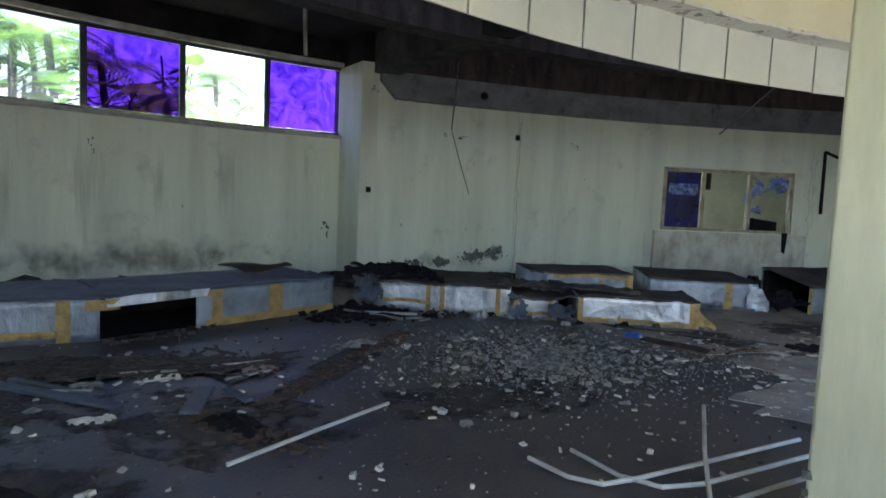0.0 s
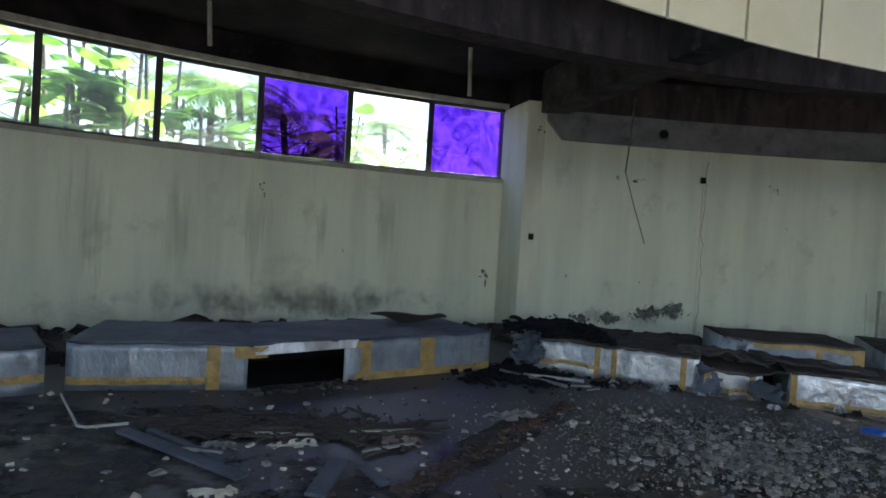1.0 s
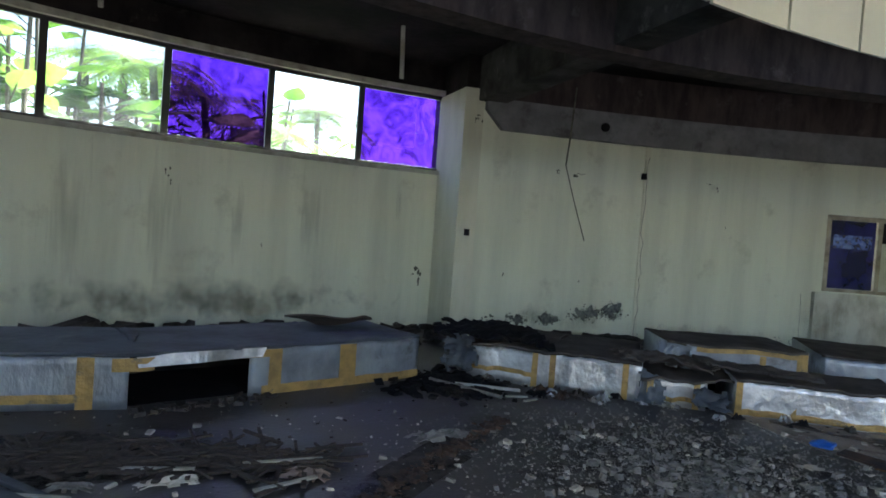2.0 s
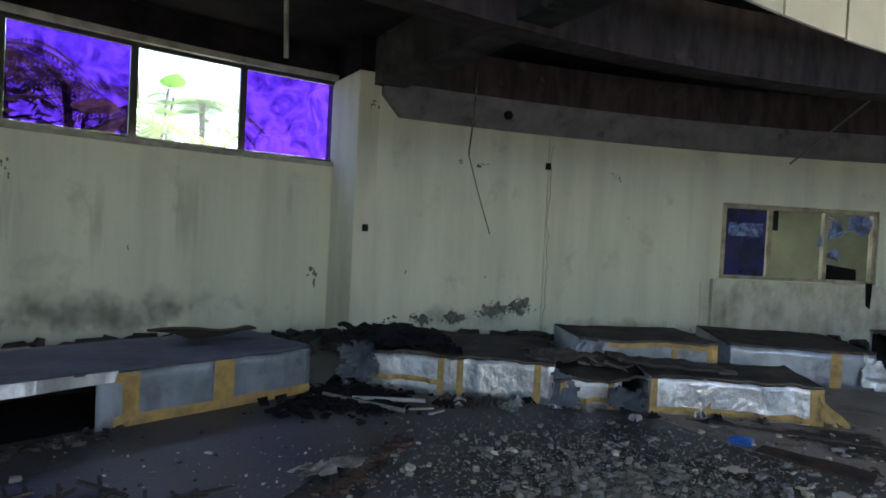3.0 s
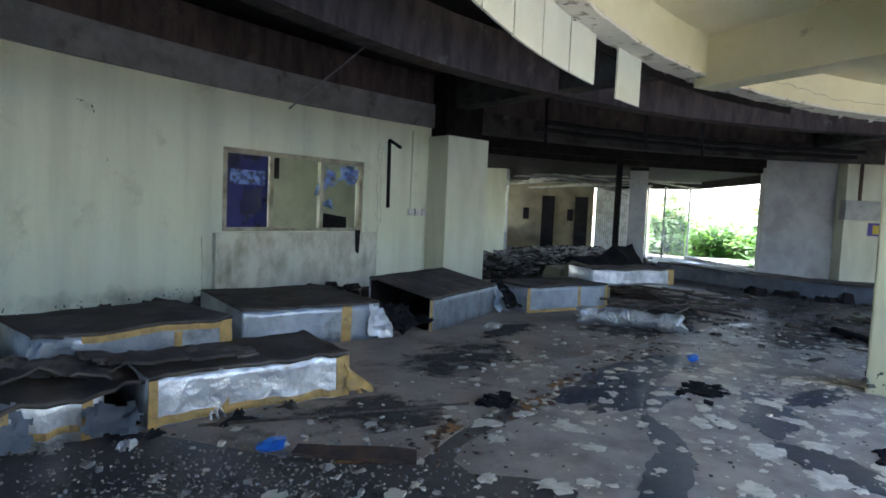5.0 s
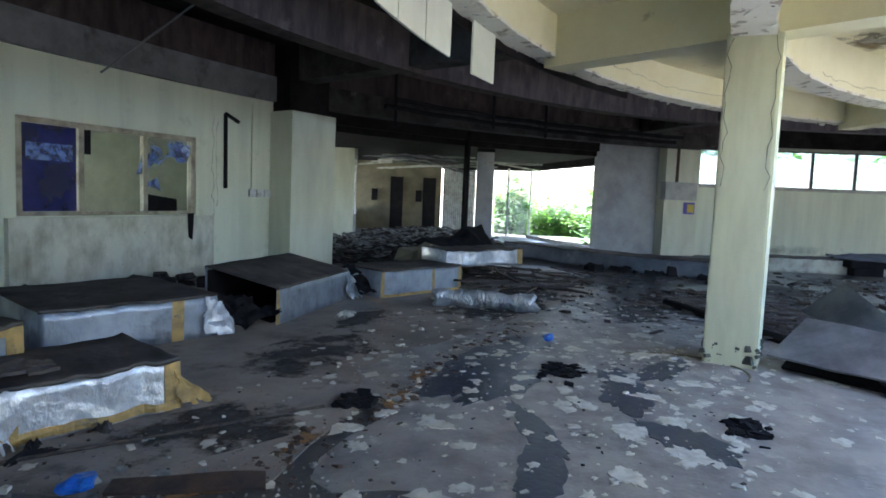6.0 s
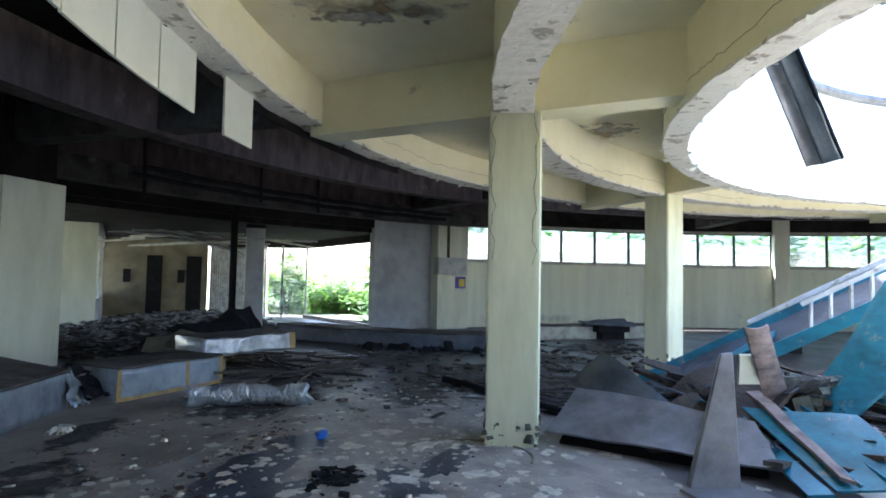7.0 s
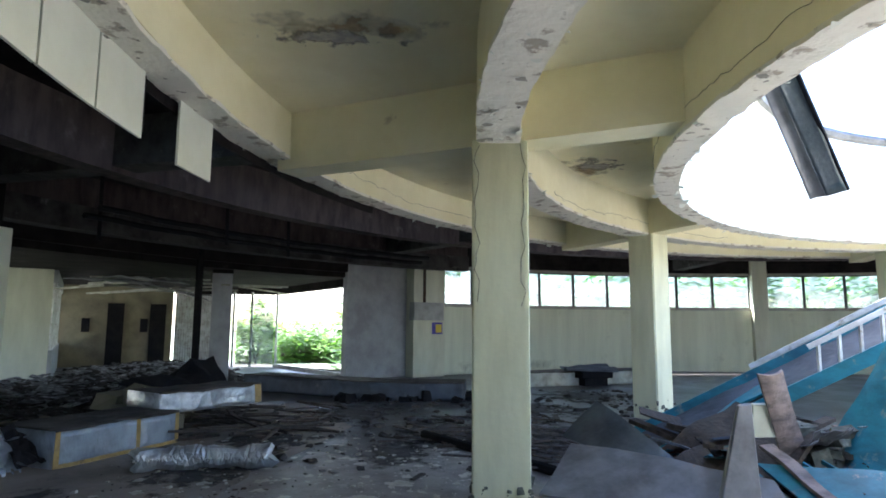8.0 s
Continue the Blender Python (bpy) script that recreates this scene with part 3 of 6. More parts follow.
def wall_patch(name, material, label, category, r, a0, a1, z0, z1):
    bm = B()
    rows = [(bm.verts.new(at(r, a0 + (a1 - a0) * k / 8, z0)), bm.verts.new(at(r, a0 + (a1 - a0) * k / 8, z1))) for k in range(9)]
    for p, q in zip(rows, rows[1:]):
        bm.faces.new((p[0], q[0], q[1], p[1]))
    ob = part(name, bm, material)
    ob.visible_shadow = False
    return tagged(ob, label, category, kind="stuff")


level_patch("damp_stain", M_CEIL_PATCH, "grey damp patch with peeled paint on the ceiling", "stain", 6.25, 4.2, 3.776, 0.22, 0.75)
level_patch("damp_stain", M_RUST_PATCH, "rusty brown damp stain on the cream ceiling", "stain", 6.1, 4.0, 3.777, 0.5, 1.2)
level_patch("damp_stain", M_RUST_PATCH, "rusty brown damp stain on the cream ceiling", "stain", 9.9, 1.1, 3.777, 0.9, 0.9)
level_patch("damp_stain", M_CEIL_PATCH, "grey damp patch with peeled paint on the ceiling", "stain", 9.8, 0.9, 3.775, 0.4, 0.5)
level_patch("damp_stain", M_RUST_PATCH, "rusty brown damp stain on the cream ceiling", "stain", 8.3, 3.0, 3.777, 0.7, 0.6)
rng = random.Random(61)
bm = B()
for k in range(620):
    r0, r1, z = ((R_IN - 0.03, R_IN + 0.25, 3.1), (R_COL - 0.19, R_COL + 0.19, 3.16), (R_OUT - 0.13, R_OUT + 0.19, 3.29))[k % 3]
    edge = rng.random() < 0.6
    r = rng.choice((r0, r1)) if edge else rng.uniform(r0, r1)
    p = at(r, rng.uniform(-70, 125) if k % 2 else rng.gauss(40, 25), z + 0.002)
    f = rng.uniform(0, 6.28)
    q = 0.012 + 0.06 * rng.random() ** 3
    d = Vector((math.cos(f), math.sin(f), 0)) * q
    w = Vector((-d.y, d.x, 0)) * rng.uniform(0.5, 0.9)
    hang = UP * q * rng.uniform(0.2, 0.9)
    a, b = p - w, p + w
    e, g = p + d * 0.7 - hang * 0.6 + w * rng.uniform(0.2, 1), p + d * 0.7 - hang * 0.6 - w * rng.uniform(0.2, 1)
    h = p + d * rng.uniform(0.9, 1.4) - hang * rng.uniform(0.3, 1.2)
    vs = [bm.verts.new(v) for v in (a, b, e, g, h)]
    bm.faces.new((vs[0], vs[1], vs[2], vs[3]))
    bm.faces.new((vs[3], vs[2], vs[4]))
ob = part("peeling_paint", bm, M_FASCIA)
ob.modifiers.new("thickness", "SOLIDIFY").thickness = 0.003
tagged(ob, "curled white paint flakes hanging from the ring beams", "paint flakes", kind="stuff")
bm = B()
for k in range(260):
    r0, r1, z = ((R_IN, R_IN + 0.22, 3.085), (R_COL - 0.16, R_COL + 0.16, 3.145), (R_OUT - 0.1, R_OUT + 0.16, 3.275))[k % 3]
    p = at(rng.uniform(r0, r1), rng.uniform(-40, 120), z - 0.00002 * k)
    q = 0.012 + 0.05 * rng.random() ** 2
    bm.faces.new([bm.verts.new(p + Vector((q * rng.uniform(0.4, 1.2) * math.cos(6.283 * i / 7), q * rng.uniform(0.4, 1.2) * math.sin(6.283 * i / 7), 0))) for i in range(7)])
tagged(part("bare_spots", bm, M_DAMP), "grey bare spots where paint has fallen from the soffits", "stain", kind="stuff")
bm = B()
for r, a0, a1, z in ((R_IN + 0.245, 62.0, 112.0, 3.3), (R_COL - 0.185, 20.0, 60.0, 3.32), (R_OUT - 0.125, 40.0, 72.0, 3.5)):
    a, pts = a0, []
    while a < a1:
        pts.append(at(r, a, z + rng.uniform(-0.025, 0.025) + 0.05 * math.sin(a * 0.2)))
        a += rng.uniform(0.4, 1.1)
    tube(bm, pts, 0.0022, 4)
tagged(part("beam_cracks", bm, M_MOULD), "thin dark cracks along the ring beams", "crack", kind="stuff")
SKEW = -16.0
for i, a in enumerate(COLS):
    c = at(R_COL, a)
    d = Vector((math.cos(radians(a + SKEW)), math.sin(radians(a + SKEW)), 0))
    inner = c - d * 1.72
    outer = c + d * 2.45
    bm = B()
    beam(bm, inner + Vector((0, 0, 3.48)), outer + Vector((0, 0, 3.48)), 0.36, 0.61)
    tagged(part("radial_beam_pale", bm, M_CREAM), "cream painted radial beam of the coffered ceiling", "beam", kind="structure")

# ---- columns ----
def column(a, w=0.49):
    c = at(R_COL, a)
    m = Matrix.Translation(c) @ Matrix.Rotation(radians(a), 4, "Z")
    t = thing("column", "square pale green painted concrete column, chipped at the foot", "column", "ring columns", "structure")
    bm = B()
    vs = box(bm, -w / 2, w / 2, -w / 2, w / 2, 0, 3.2, m)
    bmesh.ops.bevel(bm, geom=[e for e in bm.edges if abs((e.verts[0].co - e.verts[1].co).z) > 1], offset=0.018, segments=2, affect="EDGES")
    part("shaft", bm, M_COLUMN, t)
    rng = random.Random(int(a * 10))
    bm = B()
    for k in range(70):
        s = rng.choice((-1, 1))
        e = rng.gauss(0, 0.25 * w)
        e = max(-w / 2, min(w / 2, e + rng.choice((-1, 1)) * w * 0.35))
        z = abs(rng.gauss(0.13, 0.08)) + 0.01
        chunk(bm, m @ Vector((s * w / 2 * 0.985, e, z) if k % 2 else (e, s * w / 2 * 0.985, z)), 0.015 + 0.08 * rng.random() ** 3, rng, 0.8)
    part("chipped_foot", bm, M_MOULD, t, "dark chipped plaster at the foot")
    return t


for a in COLS:
    column(a)

rng = random.Random(6)
bm = B()
m = Matrix.Translation(at(R_COL, 76.6)) @ Matrix.Rotation(radians(76.6), 4, "Z")
for yy in (-0.2, 0.2):
    pts = []
    z = 3.15
    while z > 1.7:
        pts.append(m @ Vector((rng.uniform(-0.03, 0.03) + yy, 0.247, z)))
        z -= rng.uniform(0.05, 0.15)
    tube(bm, pts, 0.003, 4)
tagged(part("column_cracks", bm, M_MOULD), "thin dark cracks down the column edges", "crack", kind="stuff")

# ---- hanging fascia boards on the outer ring ----
t = thing("fascia", "row of cream fascia boards hanging under the outer ring", "fascia", kind="structure")
a = 85.9 + 3.2 * 20
edges = []
while a > 86.0:
    edges.append((a, a - 3.08, 0.0))
    a -= 3.2
edges.append((83.1, 80.1, 0.03))
for i, (a0, a1, drop) in enumerate(edges):
    bm = B()
    z0 = 2.81 - drop + 0.003 * math.sin(i * 2.1)
    arc(bm, R_OUT + 0.13, R_OUT + 0.15, a0, a1, z0, 3.36 - drop, 1.6)
    part("panel", bm, M_FASCIA, t)
# black strips added behind the boards so their gaps look shaded
bm = B()
arc(bm, R_OUT + 0.183, R_OUT + 0.21, 60, 150, 3.2, 3.9)
arc(bm, R_OUT + 0.158, R_OUT + 0.18, 85.6, 149, 2.88, 3.35)
part("gap_darkener", bm, M_SOOT, t)

# ---- windows ----
def window_row(name, a_start, count, step, films, label, sill=Z_SILL_FAR, head=Z_HEAD_FAR):
    w = thing(name, label, "window", kind="structure")
    for i in range(count):
        a0, a1 = a_start + step * i, a_start + step * (i + 1)
        bm = B()
        for b0 in (a0, a1 - 0.14 * abs(step) / step):
            s = 0.14 * abs(step) / step
            arc(bm, R_WALL + 0.06, R_WALL + 0.12, b0, b0 + s, sill, head, 9)
        arc(bm, R_WALL + 0.06, R_WALL + 0.12, a0, a1, sill, sill + 0.04, 9)
        arc(bm, R_WALL + 0.06, R_WALL + 0.12, a0, a1, head - 0.04, head, 9)
        fr = part("window_frame", bm, M_FRAME, w, "black metal frame")
        bm = B()
        e = 0.16 * abs(step) / step
        arc(bm, R_WALL + 0.085, R_WALL + 0.09, a0 + e, a1 - e, sill + 0.045, head - 0.045, 9)
        p = part("pane", bm, films.get(i, M_CLEAR), w, "violet filmed glass" if films.get(i) is M_PURPLE else "clear glass with a whitish veil")
        p.visible_shadow = False
    return w


window_row("window_1", 107.15, 11, 4.4, {0: M_PURPLE, 2: M_PURPLE, 6: M_PURPLE}, "row of high windows, some panes with violet film", Z_SILL, Z_HEAD)
window_row("window_2", 25.75, 9, -4.07, {k: M_HAZE for k in range(9)}, "row of high clear windows in the far wall")
window_row("window_3", -12.5, 4, -4.1, {k: M_HAZE for k in range(4)}, "row of high clear windows in the far wall")

w = thing("window_4", "old three-part window in the wall, panes broken", "window", kind="structure")
A0, A1 = 86.0, 76.2
bm = B()
arc(bm, R_MAIN + 0.02, R_MAIN + 0.1, A0, A1, 2.28, 2.355)
arc(bm, R_MAIN + 0.02, R_MAIN + 0.1, A0, A1, 1.055, 1.11)
for a in (A0, 83.05, 79.5, A1 + 0.25):
    arc(bm, R_MAIN + 0.02, R_MAIN + 0.1, a, a - 0.27, 1.11, 2.28, 5)
part("window_frame", bm, M_WFRAME, w, "rotten pale wooden frame")
bm = B()
arc(bm, R_MAIN + 0.055, R_MAIN + 0.06, A0 - 0.3, 83.1, 1.115, 2.275)
part("pane", bm, M_BLUEGLASS, w, "dark blue filmed glass")
# reflection of a window, painted as a pale strip on the pane
bm = B()
arc(bm, R_MAIN + 0.045, R_MAIN + 0.05, A0 - 0.5, 83.3, 1.8, 2.03)
part("reflection_strip", bm, M_SHARD, w, "pale strip standing for a window reflected in the blue pane")
bm = B()
rng = random.Random(5)
for a, z in ((79.0, 2.18), (78.3, 2.16), (77.7, 2.2), (77.1, 2.13), (79.0, 1.83), (78.9, 1.68), (78.7, 2.0), (79.1, 1.95), (78.2, 2.22), (76.9, 2.2)):
    vs = [bm.verts.new(at(R_MAIN + 0.05, a + rng.uniform(-0.8, 0.8), min(2.27, z + rng.uniform(-0.28, 0.14)))) for k in range(4)]
    vs2 = [bm.verts.new(v.co + Vector((0.005, 0.005, 0))) for v in vs]
    bm.faces.new(vs)
    bm.faces.new(vs2[::-1])
part("shard", bm, M_SHARD, w, "broken glass shards hanging in the frame")
bm = B()
arc(bm, R_MAIN + 0.12, R_MAIN + 0.2, 82.7, 82.2, 1.93, 2.28)
part("torn_strip", bm, M_DARK, w, "black torn strip")
tt = thing("cloth_strip", "black torn cloth hanging from the window sill", "cloth")
bm = B()
sheet(bm, [at(R_MAIN - 0.11, 77.0, 1.08), at(R_MAIN - 0.11, 76.55, 1.08), at(R_MAIN - 0.12, 76.7, 0.63), at(R_MAIN - 0.12, 76.95, 0.68)], 3, 6, 0.01)
part("cloth", bm, M_DARK, tt)
bm = B()
sheet(bm, [at(R_MAIN + 0.1, 79.1, 1.06), at(R_MAIN + 0.4, 76.5, 1.06), at(R_MAIN + 0.4, 76.5, 1.3), at(R_MAIN + 0.1, 79.1, 1.38)], 6, 3, 0.02)
tagged(part("dark_board", bm, M_DARK), "black board lying inside the window", "board")

# wall fittings
bm = B()
beam(bm, at(R_MAIN - 0.04, 74.15, 1.52), at(R_MAIN - 0.04, 74.2, 2.84), 0.05, 0.05)
beam(bm, at(R_MAIN - 0.04, 74.2, 2.84), at(R_MAIN - 0.04, 73.2, 2.72), 0.05, 0.05)
tagged(part("pipe_bracket", bm, M_DARK), "black angled iron bracket fixed on the wall", "bracket")
t = thing("socket_strip", "dirty white wall sockets with a cable conduit", "socket")
bm = B()
for k in range(3):
    arc(bm, R_MAIN - 0.045, R_MAIN - 0.003, 72.3 - k * 0.62, 71.8 - k * 0.62, 1.38, 1.52, 5)
part("socket", bm, M_WHITE, t)
bm = B()
beam(bm, at(R_MAIN - 0.02, 72.1, 1.52), at(R_MAIN - 0.02, 72.1, 3.1), 0.025, 0.025)
part("conduit", bm, M_PIER, t)
t = thing("hanging_wire", "thin rusty wire hanging from the beam", "wire")
bm = B()
tube(bm, [at(16.9, 102.1, 3.9), at(16.95, 102.15, 3.2), at(17.0, 102.2, 2.73)], 0.013, 6)
part("stub", bm, M_MOULD, t)
bm = B()
tube(bm, [at(17.0, 102.2, 2.73), at(17.0, 101.6, 2.2), at(17.0, 100.85, 1.6)], 0.008, 6)
part("strand", bm, M_MOULD, t)
t = thing("hanging_rod", "thin grey rod hanging aslant from the ceiling", "rod")
bm = B()
tube(bm, [at(17.1, 82.7, 3.05), at(15.8, 80.0, 4.2)], 0.016, 6)
part("rod", bm, M_BEAM, t)
for a, z in ((106.75, 1.6), (97.05, 2.72)):
    bm = B()
    arc(bm, R_MAIN - 0.06, R_MAIN - 0.02, a - 0.13, a + 0.13, z - 0.05, z + 0.05, 5)
    tagged(part("switch_box", bm, M_DARK), "small dark empty switch box in the wall", "switch")
# no hole is cut: a black plug paints its dark inside
bm = B()
tube(bm, [at(R_MAIN - 0.14, 99.65, 3.43), at(R_MAIN - 0.05, 99.65, 3.43)], 0.07, 10)
tagged(part("hole_plug", bm, M_DARK), "black plug standing for a dark pipe hole in the concrete beam", "hole")

# mould patches and cracks on the wall
rng = random.Random(11)


def speck(bm, r, a, z, w, h, n=6):
    bm.faces.new([bm.verts.new(at(r, a + w * rng.uniform(0.35, 1) * math.cos(6.283 * q / n), max(0.01, z + h * rng.uniform(0.35, 1) * math.sin(6.283 * q / n)))) for q in range(n)])


bm = B()
layer = 0.0
for centre, za, sa, sz, count in ((99.2, 0.44, 0.5, 0.05, 120), (98.2, 0.5, 0.35, 0.05, 100), (100.3, 0.38, 0.3, 0.03, 60), (101.9, 0.3, 0.35, 0.035, 50), (103.6, 0.27, 0.25, 0.04, 40), (105.0, 0.2, 0.5, 0.05, 40), (93.5, 0.12, 2.2, 0.04, 30), (88.5, 0.14, 1.0, 0.05, 30)):
    for k in range(count):
        layer += 0.0000015
        speck(bm, R_MAIN - 0.009 - layer, rng.gauss(centre, sa), abs(rng.gauss(za, sz)), rng.uniform(0.03, 0.16) * rng.random() + 0.015, rng.uniform(0.006, 0.025))
for k in range(60):
    speck(bm, R_WALL - 0.012, rng.gauss(107.75, 0.08), rng.uniform(0.1, 1.5), rng.uniform(0.02, 0.06), rng.uniform(0.02, 0.06))
tagged(part("mould_patches", bm, M_MOULD), "dark mould and peeled plaster on the lower wall", "mould", kind="stuff")
for a0, a1, z0, z1 in ((97.4, 99.2, 0.3, 0.72), (98.3, 100.9, 0.26, 0.6), (101.0, 102.8, 0.18, 0.45), (103.0, 104.4, 0.14, 0.42)):
    wall_patch("mould_patch", M_MOULD_PATCH, "grey-black mould patch where the paint has peeled", "mould", R_MAIN - 0.013, a0, a1, z0, z1)
for r, a0, a1, z0, z1 in ((R_MAIN - 0.011, 97.6, 106.3, 0.05, 0.6), (R_MAIN - 0.011, 87.0, 97.0, 0.0, 0.4), (R_WALL - 0.011, 107.5, 131.0, 0.0, 0.85), (R_WALL - 0.013, 110.0, 127.0, 0.0, 0.6), (R_WALL - 0.011, 4.0, 24.0, 0.0, 0.5), (R_WALL - 0.011, -28.0, 4.0, 0.0, 0.5)):
    wall_patch("damp_line", M_BROWN_PATCH, "brown damp line along the foot of the wall", "stain", r, a0, a1, z0, z1)
for r, a0, a1, z0, z1 in ((R_WALL - 0.016, 113.2, 114.6, 0.9, 2.5), (R_WALL - 0.016, 116.5, 117.6, 0.6, 2.5), (R_WALL - 0.016, 119.3, 121.6, 0.5, 2.5), (R_WALL - 0.016, 122.4, 125.0, 0.3, 2.5), (R_WALL - 0.016, 126.0, 128.5, 0.4, 2.5), (R_WALL - 0.016, 109.0, 109.5, 1.6, 2.5), (R_MAIN - 0.015, 86.2, 87.6, 0.0, 1.2), (R_WALL - 0.015, 107.5, 108.4, 0.0, 1.7), (R_MAIN - 0.105, 84.5, 87.0, 0.0, 0.95), (R_MAIN - 0.105, 75.3, 77.0, 0.1, 0.95)):
    wall_patch("dark_streak", M_STREAK, "dark water streak running down the painted wall", "stain", r, a0, a1, z0, z1)
bm = B()
for a_, z0, z1, r in ((96.88, 0.05, 3.18, R_MAIN - 0.034), (107.9, 0.1, 2.4, R_WALL - 0.004), (75.0, 0.3, 2.9, R_MAIN - 0.004), (74.7, 1.2, 2.8, R_MAIN - 0.004), (87.2, 0.05, 1.0, R_MAIN - 0.004)):
    pts = []
    z, aa = z0, a_
    while z < z1:
        pts.append(at(r, aa, z))
        z += rng.uniform(0.08, 0.2)
        aa = a_ + rng.uniform(-0.12, 0.12)
    tube(bm, pts, 0.004, 4)
tagged(part("wall_cracks", bm, M_MOULD), "dark cracks running down the painted wall", "crack", kind="stuff")

bm = B()
for r, a_, z, w, h in ((R_WALL - 0.018, 120.2, 2.1, 0.14, 0.07), (R_WALL - 0.018, 120.0, 2.0, 0.08, 0.05), (R_WALL - 0.018, 116.0, 1.2, 0.06, 0.03), (R_WALL - 0.018, 108.1, 0.95, 0.25, 0.09), (R_WALL - 0.018, 107.9, 0.8, 0.2, 0.12), (R_MAIN - 0.02, 101.0, 2.63, 0.32, 0.03), (R_MAIN - 0.02, 100.7, 2.66, 0.2, 0.025), (R_MAIN - 0.02, 102.0, 2.65, 0.12, 0.05), (R_MAIN - 0.02, 93.2, 2.7, 0.14, 0.02), (R_MAIN - 0.02, 92.7, 2.62, 0.1, 0.05), (R_MAIN - 0.02, 92.0, 2.0, 0.05, 0.02), (R_MAIN - 0.02, 100.3, 0.95, 0.08, 0.03), (R_MAIN - 0.02, 104.6, 0.98, 0.09, 0.05), (R_MAIN - 0.04, 106.5, 3.35, 0.2, 0.05), (R_MAIN - 0.04, 106.7, 3.3, 0.12, 0.06)):
    for k in range(5):
        speck(bm, r - 0.0002 * k, a_ + rng.gauss(0, w * 0.4), z + rng.gauss(0, h * 0.5), w * rng.uniform(0.25, 0.6), h * rng.uniform(0.25, 0.7), 7)
tagged(part("paint_nicks", bm, M_MOULD), "small dark nicks and scuffs in the wall paint", "stain", kind="stuff")

# ---- air ducts ----


def duct(front, depth, h, label, z=0.0, top=M_TOP, foil=M_FOIL, tapes=(), holes=(), lip=True, tilt=0.0, crush=0.02, seed=0, group="fallen ducts", open_end=None):
    """A fallen rectangular duct along a line of front floor points; depth goes away from the camera side."""
    t = thing("air_duct", label, "duct", group)
    P = [Vector((*p, 0)) for p in front]
    # even stations along the front line
    st, tags = [], []
    total = sum((b - a).length for a, b in zip(P, P[1:]))
    n = max(4, int(total / 0.06))
    acc, seg, left = 0.0, 0, 0.0
    lens = [(b - a).length for a, b in zip(P, P[1:])]
    for i in range(n + 1):
        s = total * i / n
        k, r = 0, s
        while k < len(lens) - 1 and r > lens[k]:
            r -= lens[k]
            k += 1
        st.append(P[k].lerp(P[k + 1], min(1, r / lens[k])))
    nor = []
    for i in range(n + 1):
        d = (st[min(n, i + 1)] - st[max(0, i - 1)]).normalized()
        nor.append(Vector((-d.y, d.x, 0)))
    def pt(i, v, zz):
        p = st[i] + nor[i] * v
        w = crush * (noise.noise(p * 2.6 + Vector((seed, 0, zz))) + 0.5 * noise.noise(p * 7 + Vector((seed, 3, zz))) + 0.3 * noise.noise(p * 15 + Vector((seed, 6, zz))))
        return p + UP * (z + zz + w * (0.4 if zz > 0.05 else 0.12) + tilt * v) + nor[i] * w * (0.9 if v < 0.1 else 0.2)
    def strip(bm, i0, i1, prof):
        rows = [[bm.verts.new(pt(i, v, zz)) for v, zz in prof] for i in range(i0, i1 + 1)]
        for a, b in zip(rows, rows[1:]):
            for k in range(len(prof) - 1):
                bm.faces.new((a[k], b[k], b[k + 1], a[k + 1]))
        return rows
    hole = set()
    for h0, h1 in holes:
        hole |= set(range(int(h0 * n), int(h1 * n)))
    runs, cur = [], None
    for i in range(n):
        if i in hole:
            cur = None
        elif cur is None:
            cur = [i, i + 1]
            runs.append(cur)
        else:
            cur[1] = i + 1
    bm = B()
    face = [(0.0, h * k / 5) for k in range(6)]
    for i0, i1 in runs:
        strip(bm, i0, i1, face)
    for i0, i1 in ((0, n),):
        strip(bm, i0, i1, [(depth, h), (depth, 0.0)])
    for i in (0, n):
        if open_end == i or (open_end == -1 and i == n):
            continue
        vs = [bm.verts.new(pt(i, v, zz)) for v, zz in ((0, 0), (depth, 0), (depth, h), (0, h))]
        bm.faces.new(vs)
    casing = ob = part("casing", bm, foil, t, "crumpled silver foil casing", smooth=True)
    ob.modifiers.new("thickness", "SOLIDIFY").thickness = 0.008
    bm = B()
    strip(bm, 0, n, [(-0.015, h - 0.012), (-0.018, h + 0.014)] + [(depth * k / 6, h + 0.016) for k in range(7)] + [(depth + 0.01, h - 0.02)])
    ob = part("top_cover", bm, top, t, "dusty dark top of the duct", smooth=True)
    ob.modifiers.new("thickness", "SOLIDIFY").thickness = 0.012
    # black sheet painted in as the shade inside the duct
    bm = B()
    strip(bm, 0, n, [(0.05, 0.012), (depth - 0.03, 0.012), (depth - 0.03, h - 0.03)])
    part("dark_hollow", bm, M_DARK, t, "black sheet standing for the shade inside the duct")
    for kind, s0, s1, z0, z1 in tapes:
        i0, i1 = int(s0 * n), max(int(s0 * n) + 1, int(s1 * n))
        bm = B()
        strip(bm, i0, min(n, i1), [(-0.006, z0 * h), (-0.009, (z0 + z1) / 2 * h), (-0.006, z1 * h)])
        ob = part("tape", bm, M_TAPE, casing, "ochre adhesive tape")
        ob.modifiers.new("thickness", "SOLIDIFY").thickness = 0.004
    return t


